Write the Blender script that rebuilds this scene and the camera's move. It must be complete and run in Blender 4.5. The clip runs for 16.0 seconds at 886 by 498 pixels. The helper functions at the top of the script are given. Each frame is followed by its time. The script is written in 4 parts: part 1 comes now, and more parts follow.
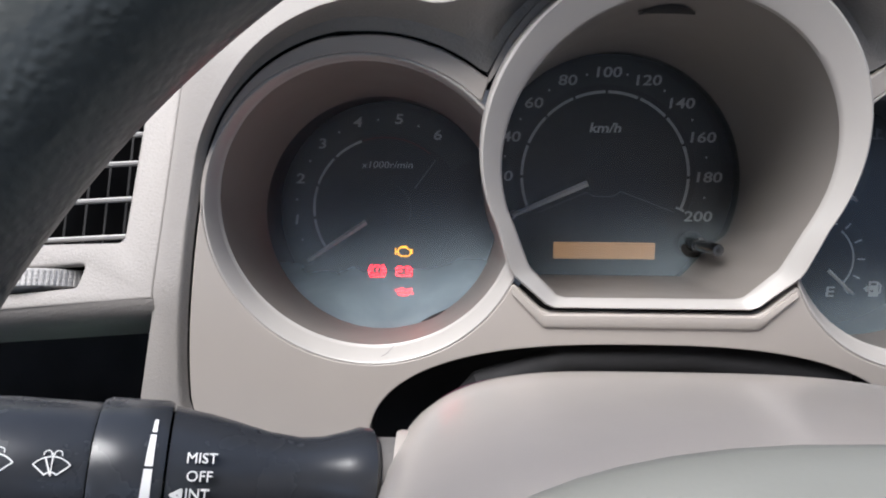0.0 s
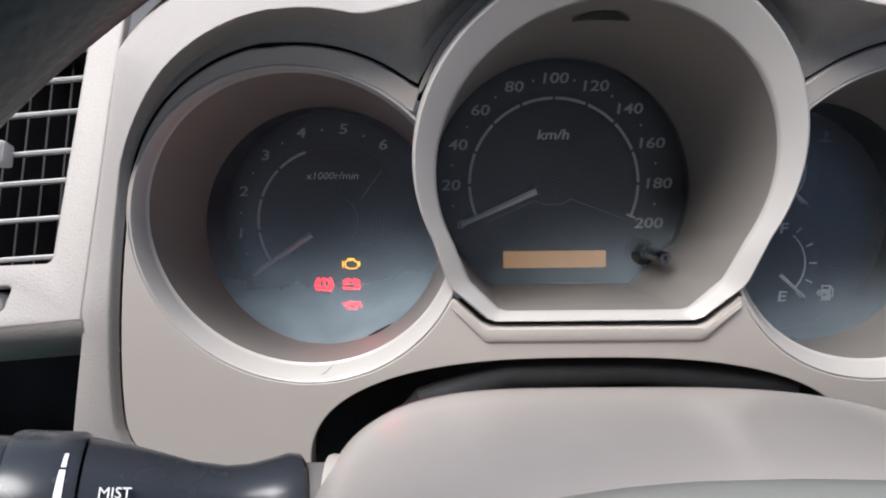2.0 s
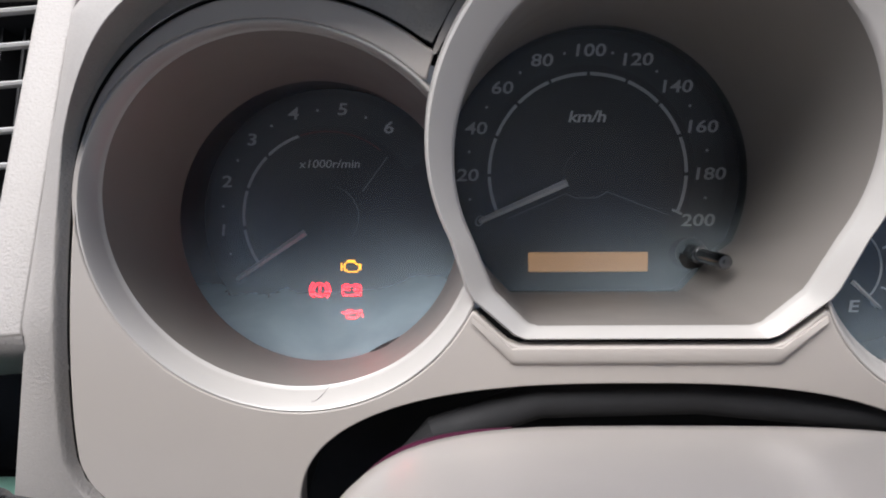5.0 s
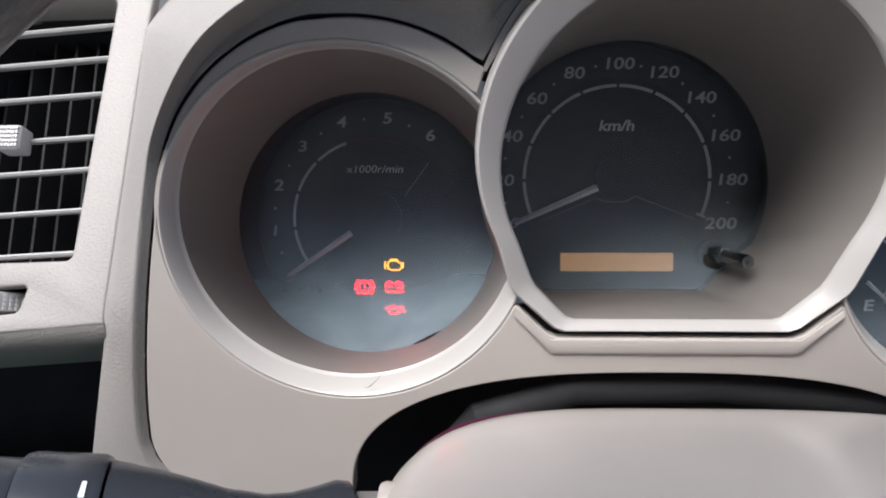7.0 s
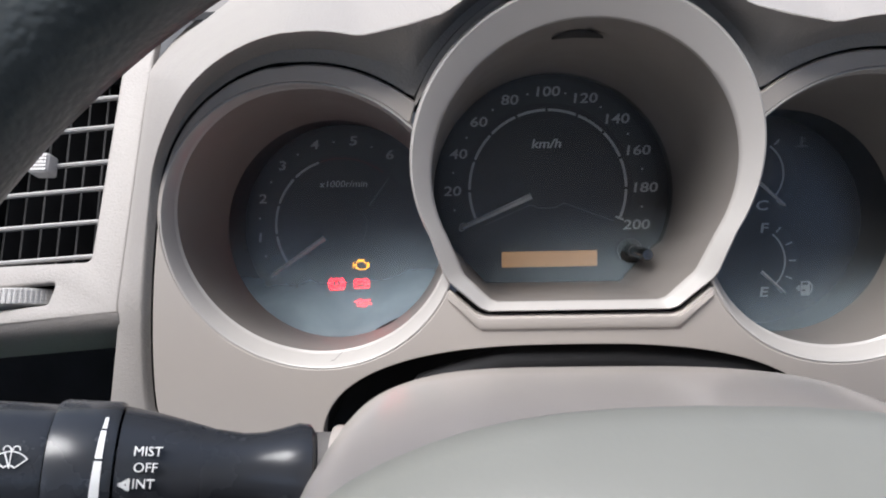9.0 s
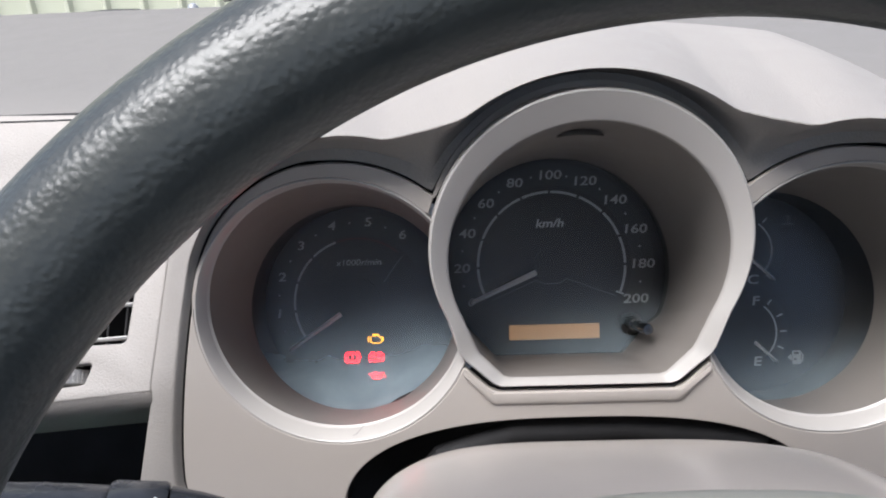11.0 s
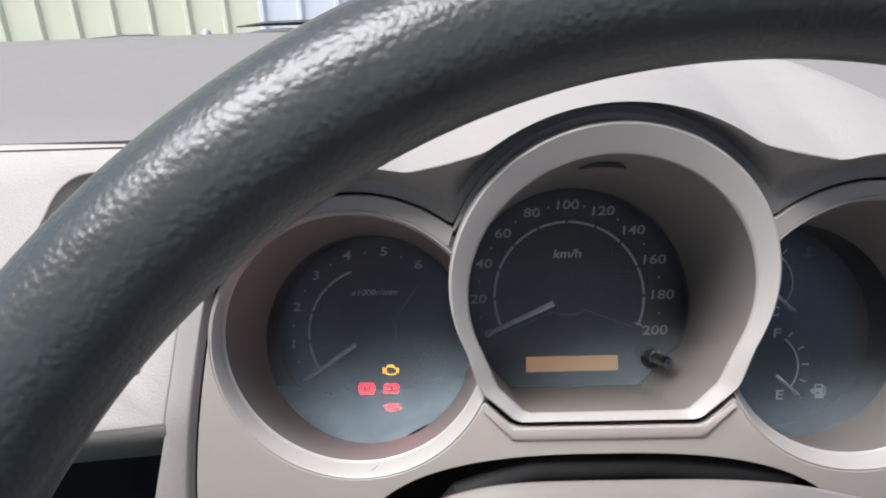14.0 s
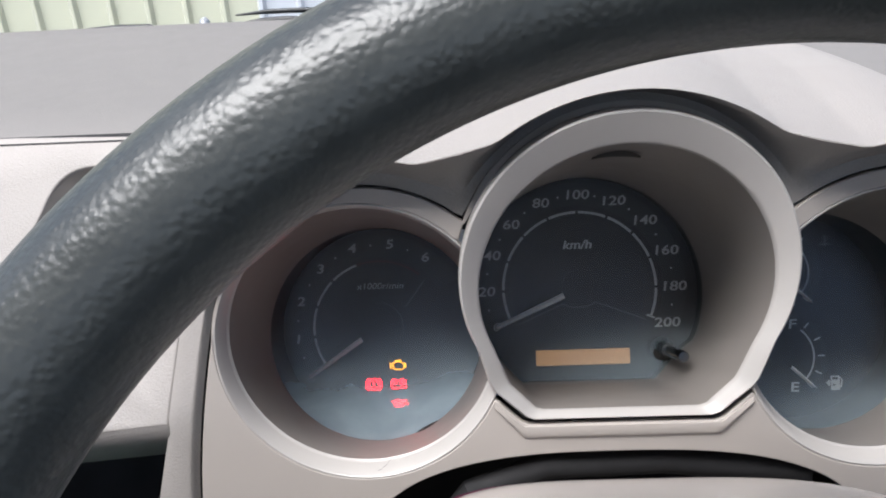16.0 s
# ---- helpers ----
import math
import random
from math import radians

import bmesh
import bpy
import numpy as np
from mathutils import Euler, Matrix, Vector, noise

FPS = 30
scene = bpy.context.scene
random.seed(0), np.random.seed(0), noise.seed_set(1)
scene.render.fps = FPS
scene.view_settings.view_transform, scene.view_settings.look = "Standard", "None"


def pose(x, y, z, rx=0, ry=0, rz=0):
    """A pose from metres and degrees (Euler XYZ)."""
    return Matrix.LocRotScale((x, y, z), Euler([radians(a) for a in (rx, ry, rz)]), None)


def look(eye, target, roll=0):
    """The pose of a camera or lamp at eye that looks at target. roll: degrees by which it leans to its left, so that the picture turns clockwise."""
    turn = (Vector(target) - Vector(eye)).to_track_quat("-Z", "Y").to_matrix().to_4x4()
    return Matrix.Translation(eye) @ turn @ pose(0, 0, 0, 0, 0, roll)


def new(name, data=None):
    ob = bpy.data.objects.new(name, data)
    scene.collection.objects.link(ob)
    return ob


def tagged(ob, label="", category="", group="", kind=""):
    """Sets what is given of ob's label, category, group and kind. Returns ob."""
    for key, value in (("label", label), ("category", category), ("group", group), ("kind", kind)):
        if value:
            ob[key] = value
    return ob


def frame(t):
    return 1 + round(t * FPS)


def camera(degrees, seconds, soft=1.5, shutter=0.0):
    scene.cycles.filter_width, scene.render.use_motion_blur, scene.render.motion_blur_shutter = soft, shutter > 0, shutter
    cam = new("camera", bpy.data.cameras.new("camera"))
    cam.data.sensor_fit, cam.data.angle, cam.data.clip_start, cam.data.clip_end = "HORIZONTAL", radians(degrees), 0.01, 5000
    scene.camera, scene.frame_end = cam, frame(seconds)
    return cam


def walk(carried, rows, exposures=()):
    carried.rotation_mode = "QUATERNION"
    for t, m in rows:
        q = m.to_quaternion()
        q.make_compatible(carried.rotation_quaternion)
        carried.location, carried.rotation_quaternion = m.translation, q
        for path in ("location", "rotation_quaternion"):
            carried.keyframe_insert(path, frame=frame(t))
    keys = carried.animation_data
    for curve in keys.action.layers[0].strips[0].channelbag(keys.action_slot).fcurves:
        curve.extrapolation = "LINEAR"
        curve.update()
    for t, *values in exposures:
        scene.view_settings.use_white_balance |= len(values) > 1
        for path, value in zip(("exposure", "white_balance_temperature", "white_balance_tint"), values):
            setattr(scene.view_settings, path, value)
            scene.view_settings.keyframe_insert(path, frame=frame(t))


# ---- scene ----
cam = camera(59.64, 16.0, 2.0)
PATH = [
    (0, (0.0523, -0.0034, 0.0546), (-0.0105, 1.9886, -0.1122), 0.42),
    (0.5, (0.0588, 0.0010, 0.0534), (0.0037, 1.9935, -0.1105), -0.01),
    (1, (0.0634, 0.0013, 0.0549), (0.0193, 1.9943, -0.1068), -0.40),
    (1.5, (0.0659, 0.0008, 0.0587), (0.0337, 1.9939, -0.1042), -0.61),
    (2, (0.0685, 0.0044, 0.0589), (0.0497, 1.9974, -0.1063), -0.56),
    (2.5, (0.0762, 0.0365, 0.0443), (0.0652, 2.0294, -0.1231), -0.28),
    (3, (0.0618, 0.0573, 0.0553), (0.0530, 2.0497, -0.1189), -0.04),
    (5.5, (0.0648, 0.0531, 0.0555), (0.0226, 2.0456, -0.1123), -0.43),
    (6, (0.0551, 0.0472, 0.0597), (0.0024, 2.0393, -0.1097), -0.38),
    (6.5, (0.0598, 0.0443, 0.0567), (-0.0113, 2.0362, -0.1081), -0.25),
    (7, (0.0547, 0.0337, 0.0555), (-0.0153, 2.0263, -0.1019), -0.14),
    (7.5, (0.0593, 0.0265, 0.0591), (-0.0170, 2.0191, -0.0950), -0.28),
    (8, (0.0652, 0.0244, 0.0524), (-0.0071, 2.0176, -0.0956), -0.48),
    (8.5, (0.0695, -0.0035, 0.0471), (-0.0077, 1.9905, -0.0868), -0.82),
    (9, (0.0793, -0.0255, 0.0524), (-0.0001, 1.9696, -0.0636), -1.16),
    (9.5, (0.0768, -0.0363, 0.0547), (0.0047, 1.9608, -0.0262), -1.56),
    (10, (0.0752, -0.0439, 0.0597), (0.0114, 1.9545, 0.0126), -1.87),
    (12.5, (0.0619, -0.0506, 0.0689), (0.0219, 1.9475, 0.1460), -1.44),
    (13, (0.0609, -0.0462, 0.0746), (0.0111, 1.9522, 0.1388), -1.42),
    (13.5, (0.0638, -0.0393, 0.0728), (0.0050, 1.9588, 0.1357), -1.41),
    (14, (0.0639, -0.0443, 0.0707), (0.0015, 1.9533, 0.1438), -1.44),
    (14.5, (0.0643, -0.0412, 0.0753), (-0.0172, 1.9565, 0.1290), -1.50),
    (15, (0.0514, -0.0394, 0.0765), (-0.0349, 1.9581, 0.1248), -1.42),
    (15.5, (0.0590, -0.0356, 0.0693), (-0.0230, 1.9621, 0.1199), -1.65),
    (16, (0.0606, -0.0354, 0.0733), (-0.0060, 1.9631, 0.1154), -1.96),
]
# The dash is built in its own frame (x right, y into the dash, z up the dial faces), which leans back in the car.
DASH = Matrix.Translation((0, 0, 1.1)) @ Matrix.Rotation(radians(-27), 4, "X")
walk(cam, [(t, DASH @ look(eye, target, roll)) for t, eye, target, roll in PATH])

# ---- world, light ----
world = bpy.data.worlds.new("world")
scene.world = world
world.use_nodes = True
wn = world.node_tree
sky = wn.nodes.new("ShaderNodeTexSky")
sky.sky_type, sky.sun_disc = "NISHITA", False
sky.sun_elevation, sky.sun_rotation = radians(64), radians(-128)
sky.air_density, sky.dust_density = 1.0, 3.0
wn.links.new(sky.outputs[0], wn.nodes["Background"].inputs["Color"])
wn.nodes["Background"].inputs["Strength"].default_value = 0.055
sun = new("sun", bpy.data.lights.new("sun", "SUN"))
sun.data.energy, sun.data.angle, sun.data.color = 2.95, radians(42), (1.0, 0.96, 0.90)
sun.matrix_world = look((-1.9, -1.5, 6.2), (0, 0.3, 1.15))
scene.view_settings.exposure = 1.6
scene.view_settings.use_white_balance = True
scene.view_settings.white_balance_temperature, scene.view_settings.white_balance_tint = 6100, 12


# ---- materials ----
def mat(name, color, rough=0.5, metal=0.0, var=0.06, vscale=60, bump=0.0, bscale=900, grain=0.0, emit=None, coat=0.0, spec=0.5, stretch=None):
    """A painted or moulded surface: blotches at a large scale, grain at a small one, fine relief."""
    m = bpy.data.materials.new(name)
    m.use_nodes = True
    nt = m.node_tree
    b = nt.nodes["Principled BSDF"]
    co = nt.nodes.new("ShaderNodeTexCoord")
    src = co.outputs["Object"]
    if stretch:
        mp = nt.nodes.new("ShaderNodeMapping")
        mp.inputs["Scale"].default_value = stretch
        nt.links.new(src, mp.inputs[0])
        src = mp.outputs[0]
    big = nt.nodes.new("ShaderNodeTexNoise")
    big.inputs["Scale"].default_value, big.inputs["Detail"].default_value = vscale, 5
    nt.links.new(src, big.inputs["Vector"])
    fine = nt.nodes.new("ShaderNodeTexNoise")
    fine.inputs["Scale"].default_value, fine.inputs["Detail"].default_value = bscale, 3
    nt.links.new(src, fine.inputs["Vector"])
    mix = nt.nodes.new("ShaderNodeMix")
    mix.data_type = "RGBA"
    mix.inputs[6].default_value = (*[c * (1 - var) for c in color], 1)
    mix.inputs[7].default_value = (*[min(1, c * (1 + var)) for c in color], 1)
    nt.links.new(big.outputs["Fac"], mix.inputs[0])
    last = mix.outputs[2]
    if grain:
        g = nt.nodes.new("ShaderNodeMix")
        g.data_type, g.blend_type = "RGBA", "MULTIPLY"
        g.inputs[0].default_value = 1.0
        r = nt.nodes.new("ShaderNodeMapRange")
        r.inputs[1].default_value, r.inputs[2].default_value, r.inputs[3].default_value, r.inputs[4].default_value = 0.3, 0.7, 1 - grain, 1 + grain
        nt.links.new(fine.outputs["Fac"], r.inputs[0])
        nt.links.new(last, g.inputs[6])
        nt.links.new(r.outputs[0], g.inputs[7])
        last = g.outputs[2]
    nt.links.new(last, b.inputs["Base Color"])
    rr = nt.nodes.new("ShaderNodeMapRange")
    rr.inputs[3].default_value, rr.inputs[4].default_value = max(0.02, rough * 0.8), min(1, rough * 1.2)
    nt.links.new(big.outputs["Fac"], rr.inputs[0])
    nt.links.new(rr.outputs[0], b.inputs["Roughness"])
    b.inputs["Metallic"].default_value = metal
    b.inputs["Coat Weight"].default_value = coat
    b.inputs["Specular IOR Level"].default_value = spec
    if bump:
        bp = nt.nodes.new("ShaderNodeBump")
        bp.inputs["Strength"].default_value, bp.inputs["Distance"].default_value = 1.0, bump
        nt.links.new(fine.outputs["Fac"], bp.inputs["Height"])
        nt.links.new(bp.outputs[0], b.inputs["Normal"])
    if emit:
        b.inputs["Emission Color"].default_value = (*emit[:3], 1)
        b.inputs["Emission Strength"].default_value = emit[3]
    return m


def glass_mat(name, tint=(1, 1, 1), rough=0.0, smear_haze=0.0, gloss=0.045, haze_span=(0.0, 0.05)):
    m = bpy.data.materials.new(name)
    m.use_nodes = True
    nt = m.node_tree
    out = nt.nodes["Material Output"]
    nt.nodes.remove(nt.nodes["Principled BSDF"])
    tr, gl, lw, pw, fr, mx = (nt.nodes.new(k) for k in ("ShaderNodeBsdfTransparent", "ShaderNodeBsdfGlossy", "ShaderNodeLayerWeight", "ShaderNodeMath", "ShaderNodeMath", "ShaderNodeMixShader"))
    tr.inputs[0].default_value = (*tint, 1)
    gl.inputs["Roughness"].default_value = rough
    lw.inputs[0].default_value = 0.5
    pw.operation, fr.operation = "POWER", "MULTIPLY_ADD"
    nt.links.new(lw.outputs["Facing"], pw.inputs[0])
    pw.inputs[1].default_value = 5.0
    nt.links.new(pw.outputs[0], fr.inputs[0])
    fr.inputs[1].default_value, fr.inputs[2].default_value = 0.92, gloss
    nt.links.new(fr.outputs[0], mx.inputs[0])
    nt.links.new(tr.outputs[0], mx.inputs[1])
    nt.links.new(gl.outputs[0], mx.inputs[2])
    last = mx.outputs[0]
    if smear_haze:
        df, m2, nz, cr, co = (nt.nodes.new(k) for k in ("ShaderNodeBsdfDiffuse", "ShaderNodeMixShader", "ShaderNodeTexNoise", "ShaderNodeMapRange", "ShaderNodeTexCoord"))
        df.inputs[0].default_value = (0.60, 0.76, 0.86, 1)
        nz.inputs["Scale"].default_value, nz.inputs["Detail"].default_value, nz.inputs["Distortion"].default_value = 24, 6, 0.6
        mp = nt.nodes.new("ShaderNodeMapping")
        mp.inputs["Scale"].default_value, mp.inputs["Rotation"].default_value = (1, 1, 1.7), (0, 0.6, 0)
        nt.links.new(co.outputs["Object"], mp.inputs[0])
        nt.links.new(mp.outputs[0], nz.inputs["Vector"])
        cr.inputs[1].default_value, cr.inputs[2].default_value, cr.inputs[3].default_value, cr.inputs[4].default_value = 0.32, 0.72, smear_haze * 0.62, smear_haze
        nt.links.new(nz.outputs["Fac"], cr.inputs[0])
        # bluish haze painted at the lens's foot for a reflection, broken by wiping scuffs
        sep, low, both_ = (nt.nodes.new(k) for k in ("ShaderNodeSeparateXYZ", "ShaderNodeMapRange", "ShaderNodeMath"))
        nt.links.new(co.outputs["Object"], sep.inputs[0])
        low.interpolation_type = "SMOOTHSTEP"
        low.inputs[1].default_value, low.inputs[2].default_value, low.inputs[3].default_value, low.inputs[4].default_value = haze_span[0], haze_span[1], 1.0, 0.03
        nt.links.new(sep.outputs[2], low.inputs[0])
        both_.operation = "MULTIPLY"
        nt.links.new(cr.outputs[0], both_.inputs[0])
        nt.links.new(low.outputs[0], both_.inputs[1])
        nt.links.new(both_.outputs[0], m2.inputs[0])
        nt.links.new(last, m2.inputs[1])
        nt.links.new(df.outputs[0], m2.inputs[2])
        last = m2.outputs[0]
    nt.links.new(last, out.inputs[0])
    return m


BEIGE = (0.40, 0.365, 0.335)
M_FASCIA = mat("satin_beige_plastic", BEIGE, 0.42, var=0.03, bump=0.00001, bscale=4000)
M_COWL = mat("smooth_beige_cover", (0.45, 0.41, 0.375), 0.22, var=0.03, bump=0.00001, bscale=3000)
M_GRAIN = mat("grained_beige_plastic", (0.265, 0.247, 0.232), 0.55, var=0.04, bump=0.00030, bscale=1100, grain=0.04)
M_TOP = mat("matt_grey_plastic", (0.155, 0.148, 0.142), 0.65, var=0.04, bump=0.0002, bscale=900, grain=0.03)
M_SLAT = mat("silver_grey_plastic", (0.46, 0.45, 0.44), 0.4, var=0.03, bump=0.00002, bscale=2500)
M_SILVER = mat("silver_paint", (0.42, 0.40, 0.38), 0.38, metal=0.1, var=0.02, bump=0.000005, bscale=5000)
M_BOWL = mat("satin_taupe_plastic", (0.205, 0.187, 0.172), 0.45, var=0.04, bump=0.00001, bscale=3000)
M_BLACK = mat("black_plastic", (0.015, 0.016, 0.018), 0.45, var=0.2, bump=0.00005, bscale=1500)
M_COVER = mat("smooth_grey_cover", (0.225, 0.226, 0.205), 0.5, var=0.07, vscale=40, bump=0.00003, bscale=900)
# near-black: the darkness of gaps and hollows is put into the colour
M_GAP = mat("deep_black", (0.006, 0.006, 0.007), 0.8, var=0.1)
M_DIAL = mat("printed_dial", (0.010, 0.010, 0.011), 0.55, var=0.15)
M_BAND = mat("printed_dial_band", (0.024, 0.025, 0.027), 0.55, var=0.1)
M_PRINT = mat("white_print", (0.49, 0.49, 0.48), 0.6, var=0.05)
M_FAINT = mat("grey_print", (0.12, 0.12, 0.12), 0.6, var=0.1)
M_NEEDLE = mat("needle_white", (0.75, 0.74, 0.72), 0.4, var=0.05)
M_REDLINE = mat("dark_red_print", (0.10, 0.012, 0.012), 0.6)
# a faint amber emission is added to the blank screen
M_LCD = mat("faintly_glowing_amber_lcd", (0.62, 0.34, 0.14), 0.35, var=0.05, vscale=90, emit=(0.62, 0.33, 0.13, 0.12))
M_CHROME = mat("smoked_chrome", (0.14, 0.145, 0.15), 0.2, metal=1.0, var=0.05)
M_RED = mat("red_lamp", (0.25, 0.004, 0.008), 0.5, emit=(1.0, 0.003, 0.009, 3.8))
M_AMBER = mat("amber_lamp", (0.6, 0.3, 0.02), 0.5, emit=(1.0, 0.40, 0.0, 1.0))
M_STALK = mat("satin_black_stalk", (0.030, 0.033, 0.039), 0.27, var=0.12, bump=0.00001, bscale=2500)
M_SYMBOL = mat("white_symbol", (0.72, 0.73, 0.73), 0.5, var=0.04)
# gauge lenses: smudges, plus a reflection painted as pale haze low down
M_LENS_WORN_HAZE = glass_mat("scuffed_hazed_dial_lens", (0.94, 0.955, 0.965), 0.26, 0.50, 0.075, (0.022, 0.074))
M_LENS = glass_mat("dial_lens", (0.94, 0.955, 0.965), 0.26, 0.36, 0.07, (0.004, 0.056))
M_LENS_HAZE = glass_mat("hazed_dial_lens", (0.94, 0.955, 0.965), 0.26, 0.30, 0.07, (0.008, 0.052))
M_SCREEN = glass_mat("windscreen_glass", (0.95, 0.97, 0.96), 0.0)
M_MAROON = mat("maroon_wire_sleeve", (0.045, 0.003, 0.018), 0.7, spec=0.2)
M_PACKET = mat("mint_green_packet", (0.14, 0.27, 0.22), 0.4, var=0.1, vscale=120)
M_WALL = mat("cream_sheet_cladding", (0.50, 0.51, 0.40), 0.5, var=0.05, vscale=3, bscale=60)
M_WALL_BLUE = mat("blue_white_sheet_cladding", (0.50, 0.53, 0.58), 0.5, var=0.05, vscale=3, bscale=60)
M_BONNET = mat("silver_bonnet_paint", (0.40, 0.41, 0.43), 0.25, metal=0.3, var=0.03, vscale=5, coat=0.5)
M_HEADLINE = mat("beige_headlining", (0.36, 0.34, 0.31), 0.9, var=0.05, vscale=8, bscale=300, bump=0.0003)
M_CABIN = mat("grey_cabin_trim", (0.10, 0.098, 0.095), 0.7, var=0.08, vscale=8, bscale=200, bump=0.0003)
M_GROUND = mat("concrete_ground", (0.32, 0.31, 0.30), 0.85, var=0.12, vscale=2, bscale=80, bump=0.001, grain=0.1)


def leather():
    m = mat("pebbled_grey_leather", (0.058, 0.064, 0.064), 0.34, var=0.25, vscale=90, spec=0.5)
    nt = m.node_tree
    b = nt.nodes["Principled BSDF"]
    co, pebble, fine, add, bp = (nt.nodes.new(k) for k in ("ShaderNodeTexCoord", "ShaderNodeTexVoronoi", "ShaderNodeTexNoise", "ShaderNodeMath", "ShaderNodeBump"))
    pebble.feature = "SMOOTH_F1"
    pebble.inputs["Scale"].default_value, pebble.inputs["Smoothness"].default_value = 700, 0.7
    fine.inputs["Scale"].default_value, fine.inputs["Detail"].default_value = 420, 3
    for n in (pebble, fine):
        nt.links.new(co.outputs["Object"], n.inputs["Vector"])
    add.operation = "MULTIPLY_ADD"
    nt.links.new(pebble.outputs["Distance"], add.inputs[0])
    add.inputs[1].default_value = -0.9
    nt.links.new(fine.outputs["Fac"], add.inputs[2])
    bp.inputs["Strength"].default_value, bp.inputs["Distance"].default_value = 0.75, 0.00022
    nt.links.new(add.outputs[0], bp.inputs["Height"])
    nt.links.new(bp.outputs[0], b.inputs["Normal"])
    return m


M_LEATHER = leather()

# ---- building helpers ----
BASE = {}


def thing(name, base, label, category, group="", kind="", m=DASH):
    """An Empty at the thing's base, in the dash's frame."""
    ob = new(name)
    ob.empty_display_size = 0.01
    ob.matrix_world = m @ Matrix.Translation(base)
    BASE[ob.name] = Vector(base)
    return tagged(ob, label, category, group, kind)


def part(name, bm, material, parent, label="", smooth=True, kind=""):
    """Links a bmesh, given in the frame of its thing's world, as one mesh under a thing or a part."""
    base = BASE[parent.name]
    bm.transform(Matrix.Translation(-base))
    bmesh.ops.recalc_face_normals(bm, faces=bm.faces)
    me = bpy.data.meshes.new(name)
    bm.to_mesh(me)
    bm.free()
    me.materials.append(material)
    if smooth:
        me.shade_smooth()
        me.set_sharp_from_angle(angle=radians(38))
    ob = new(name, me)
    ob.parent = parent
    BASE[ob.name] = base
    return tagged(ob, label, kind=kind)


def loft(rows, closed=False, cap=False):
    """A skin over rows of points; closed: each row is a ring."""
    bm = bmesh.new()
    vs = [[bm.verts.new(p) for p in r] for r in rows]
    n = len(rows[0])
    for a, b in zip(vs, vs[1:]):
        for i in range(n if closed else n - 1):
            j = (i + 1) % n
            bm.faces.new((a[i], a[j], b[j], b[i]))
    if cap:
        for r in (vs[0], vs[-1]):
            bm.faces.new(r)
    return bm


def solid(bm, depth):
    """Gives a sheet a thickness."""
    bmesh.ops.recalc_face_normals(bm, faces=bm.faces)
    bmesh.ops.solidify(bm, geom=bm.faces[:] + bm.edges[:] + bm.verts[:], thickness=depth)
    return bm


def box(x0, x1, y0, y1, z0, z1, bevel=0.0, seg=2):
    bm = bmesh.new()
    bmesh.ops.create_cube(bm, size=1, matrix=Matrix.LocRotScale(((x0 + x1) / 2, (y0 + y1) / 2, (z0 + z1) / 2), None, (x1 - x0, y1 - y0, z1 - z0)))
    if bevel:
        bmesh.ops.bevel(bm, geom=bm.edges[:], offset=bevel, segments=seg, profile=0.5, affect="EDGES")
    return bm


def tube(points, radii, n=24, cap=True, squash=1.0):
    """A tube along points with a radius at each."""
    rows = []
    pts = [Vector(p) for p in points]
    for i, p in enumerate(pts):
        d = (pts[min(i + 1, len(pts) - 1)] - pts[max(i - 1, 0)]).normalized()
        u = d.cross(Vector((0, 0, 1)) if abs(d.z) < 0.9 else Vector((0, 1, 0))).normalized()
        v = u.cross(d)
        rows.append([p + radii[i] * (math.cos(a) * u + squash * math.sin(a) * v) for a in (2 * math.pi * k / n for k in range(n))])
    return loft(rows, True, cap)


TILT_UP = Vector((0, -0.27, 0.963)).normalized()
TILT_IN = Vector((0, TILT_UP.z, -TILT_UP.y))


def P(x, s, d=0.0):
    """A point of the fascia's plane: x across, s up it, d into it."""
    return Vector((x, 0.284, 0)) + s * TILT_UP + d * TILT_IN


def F(x, z, y=0.366):
    return Vector((x, y, z))


SEG = 128


def ring_pts(cx, cs, r, d, plane=P, flat=None):
    """A circle, or one with a flat bottom: flat is the bottom's distance and half width, and the shoulder (x, z) from which the corner is cut."""
    out = []
    for k in range(SEG):
        a = 2 * math.pi * k / SEG
        c, s = abs(math.cos(a)), math.sin(a)
        q = r
        if flat and s < -math.sin(radians(25)):
            h, cw, sx, sz = flat
            line = [(r * math.cos(radians(25)), -r * math.sin(radians(25))), (sx, -sz), (cw, -h), (-cw, -h)]
            for (ax, az), (bx, bz) in zip(line, line[1:]):
                ex, ez = bx - ax, bz - az
                det = c * ez - s * ex
                q = (ax * ez - az * ex) / det
                t = (ax * s - az * c) / det
                if -1e-6 <= t <= 1 + 1e-6:
                    break
        out.append(plane(cx + q * math.cos(a), cs + q * math.sin(a), d))
    return out


def FD(x, z, d):
    return Vector((x, d, z))


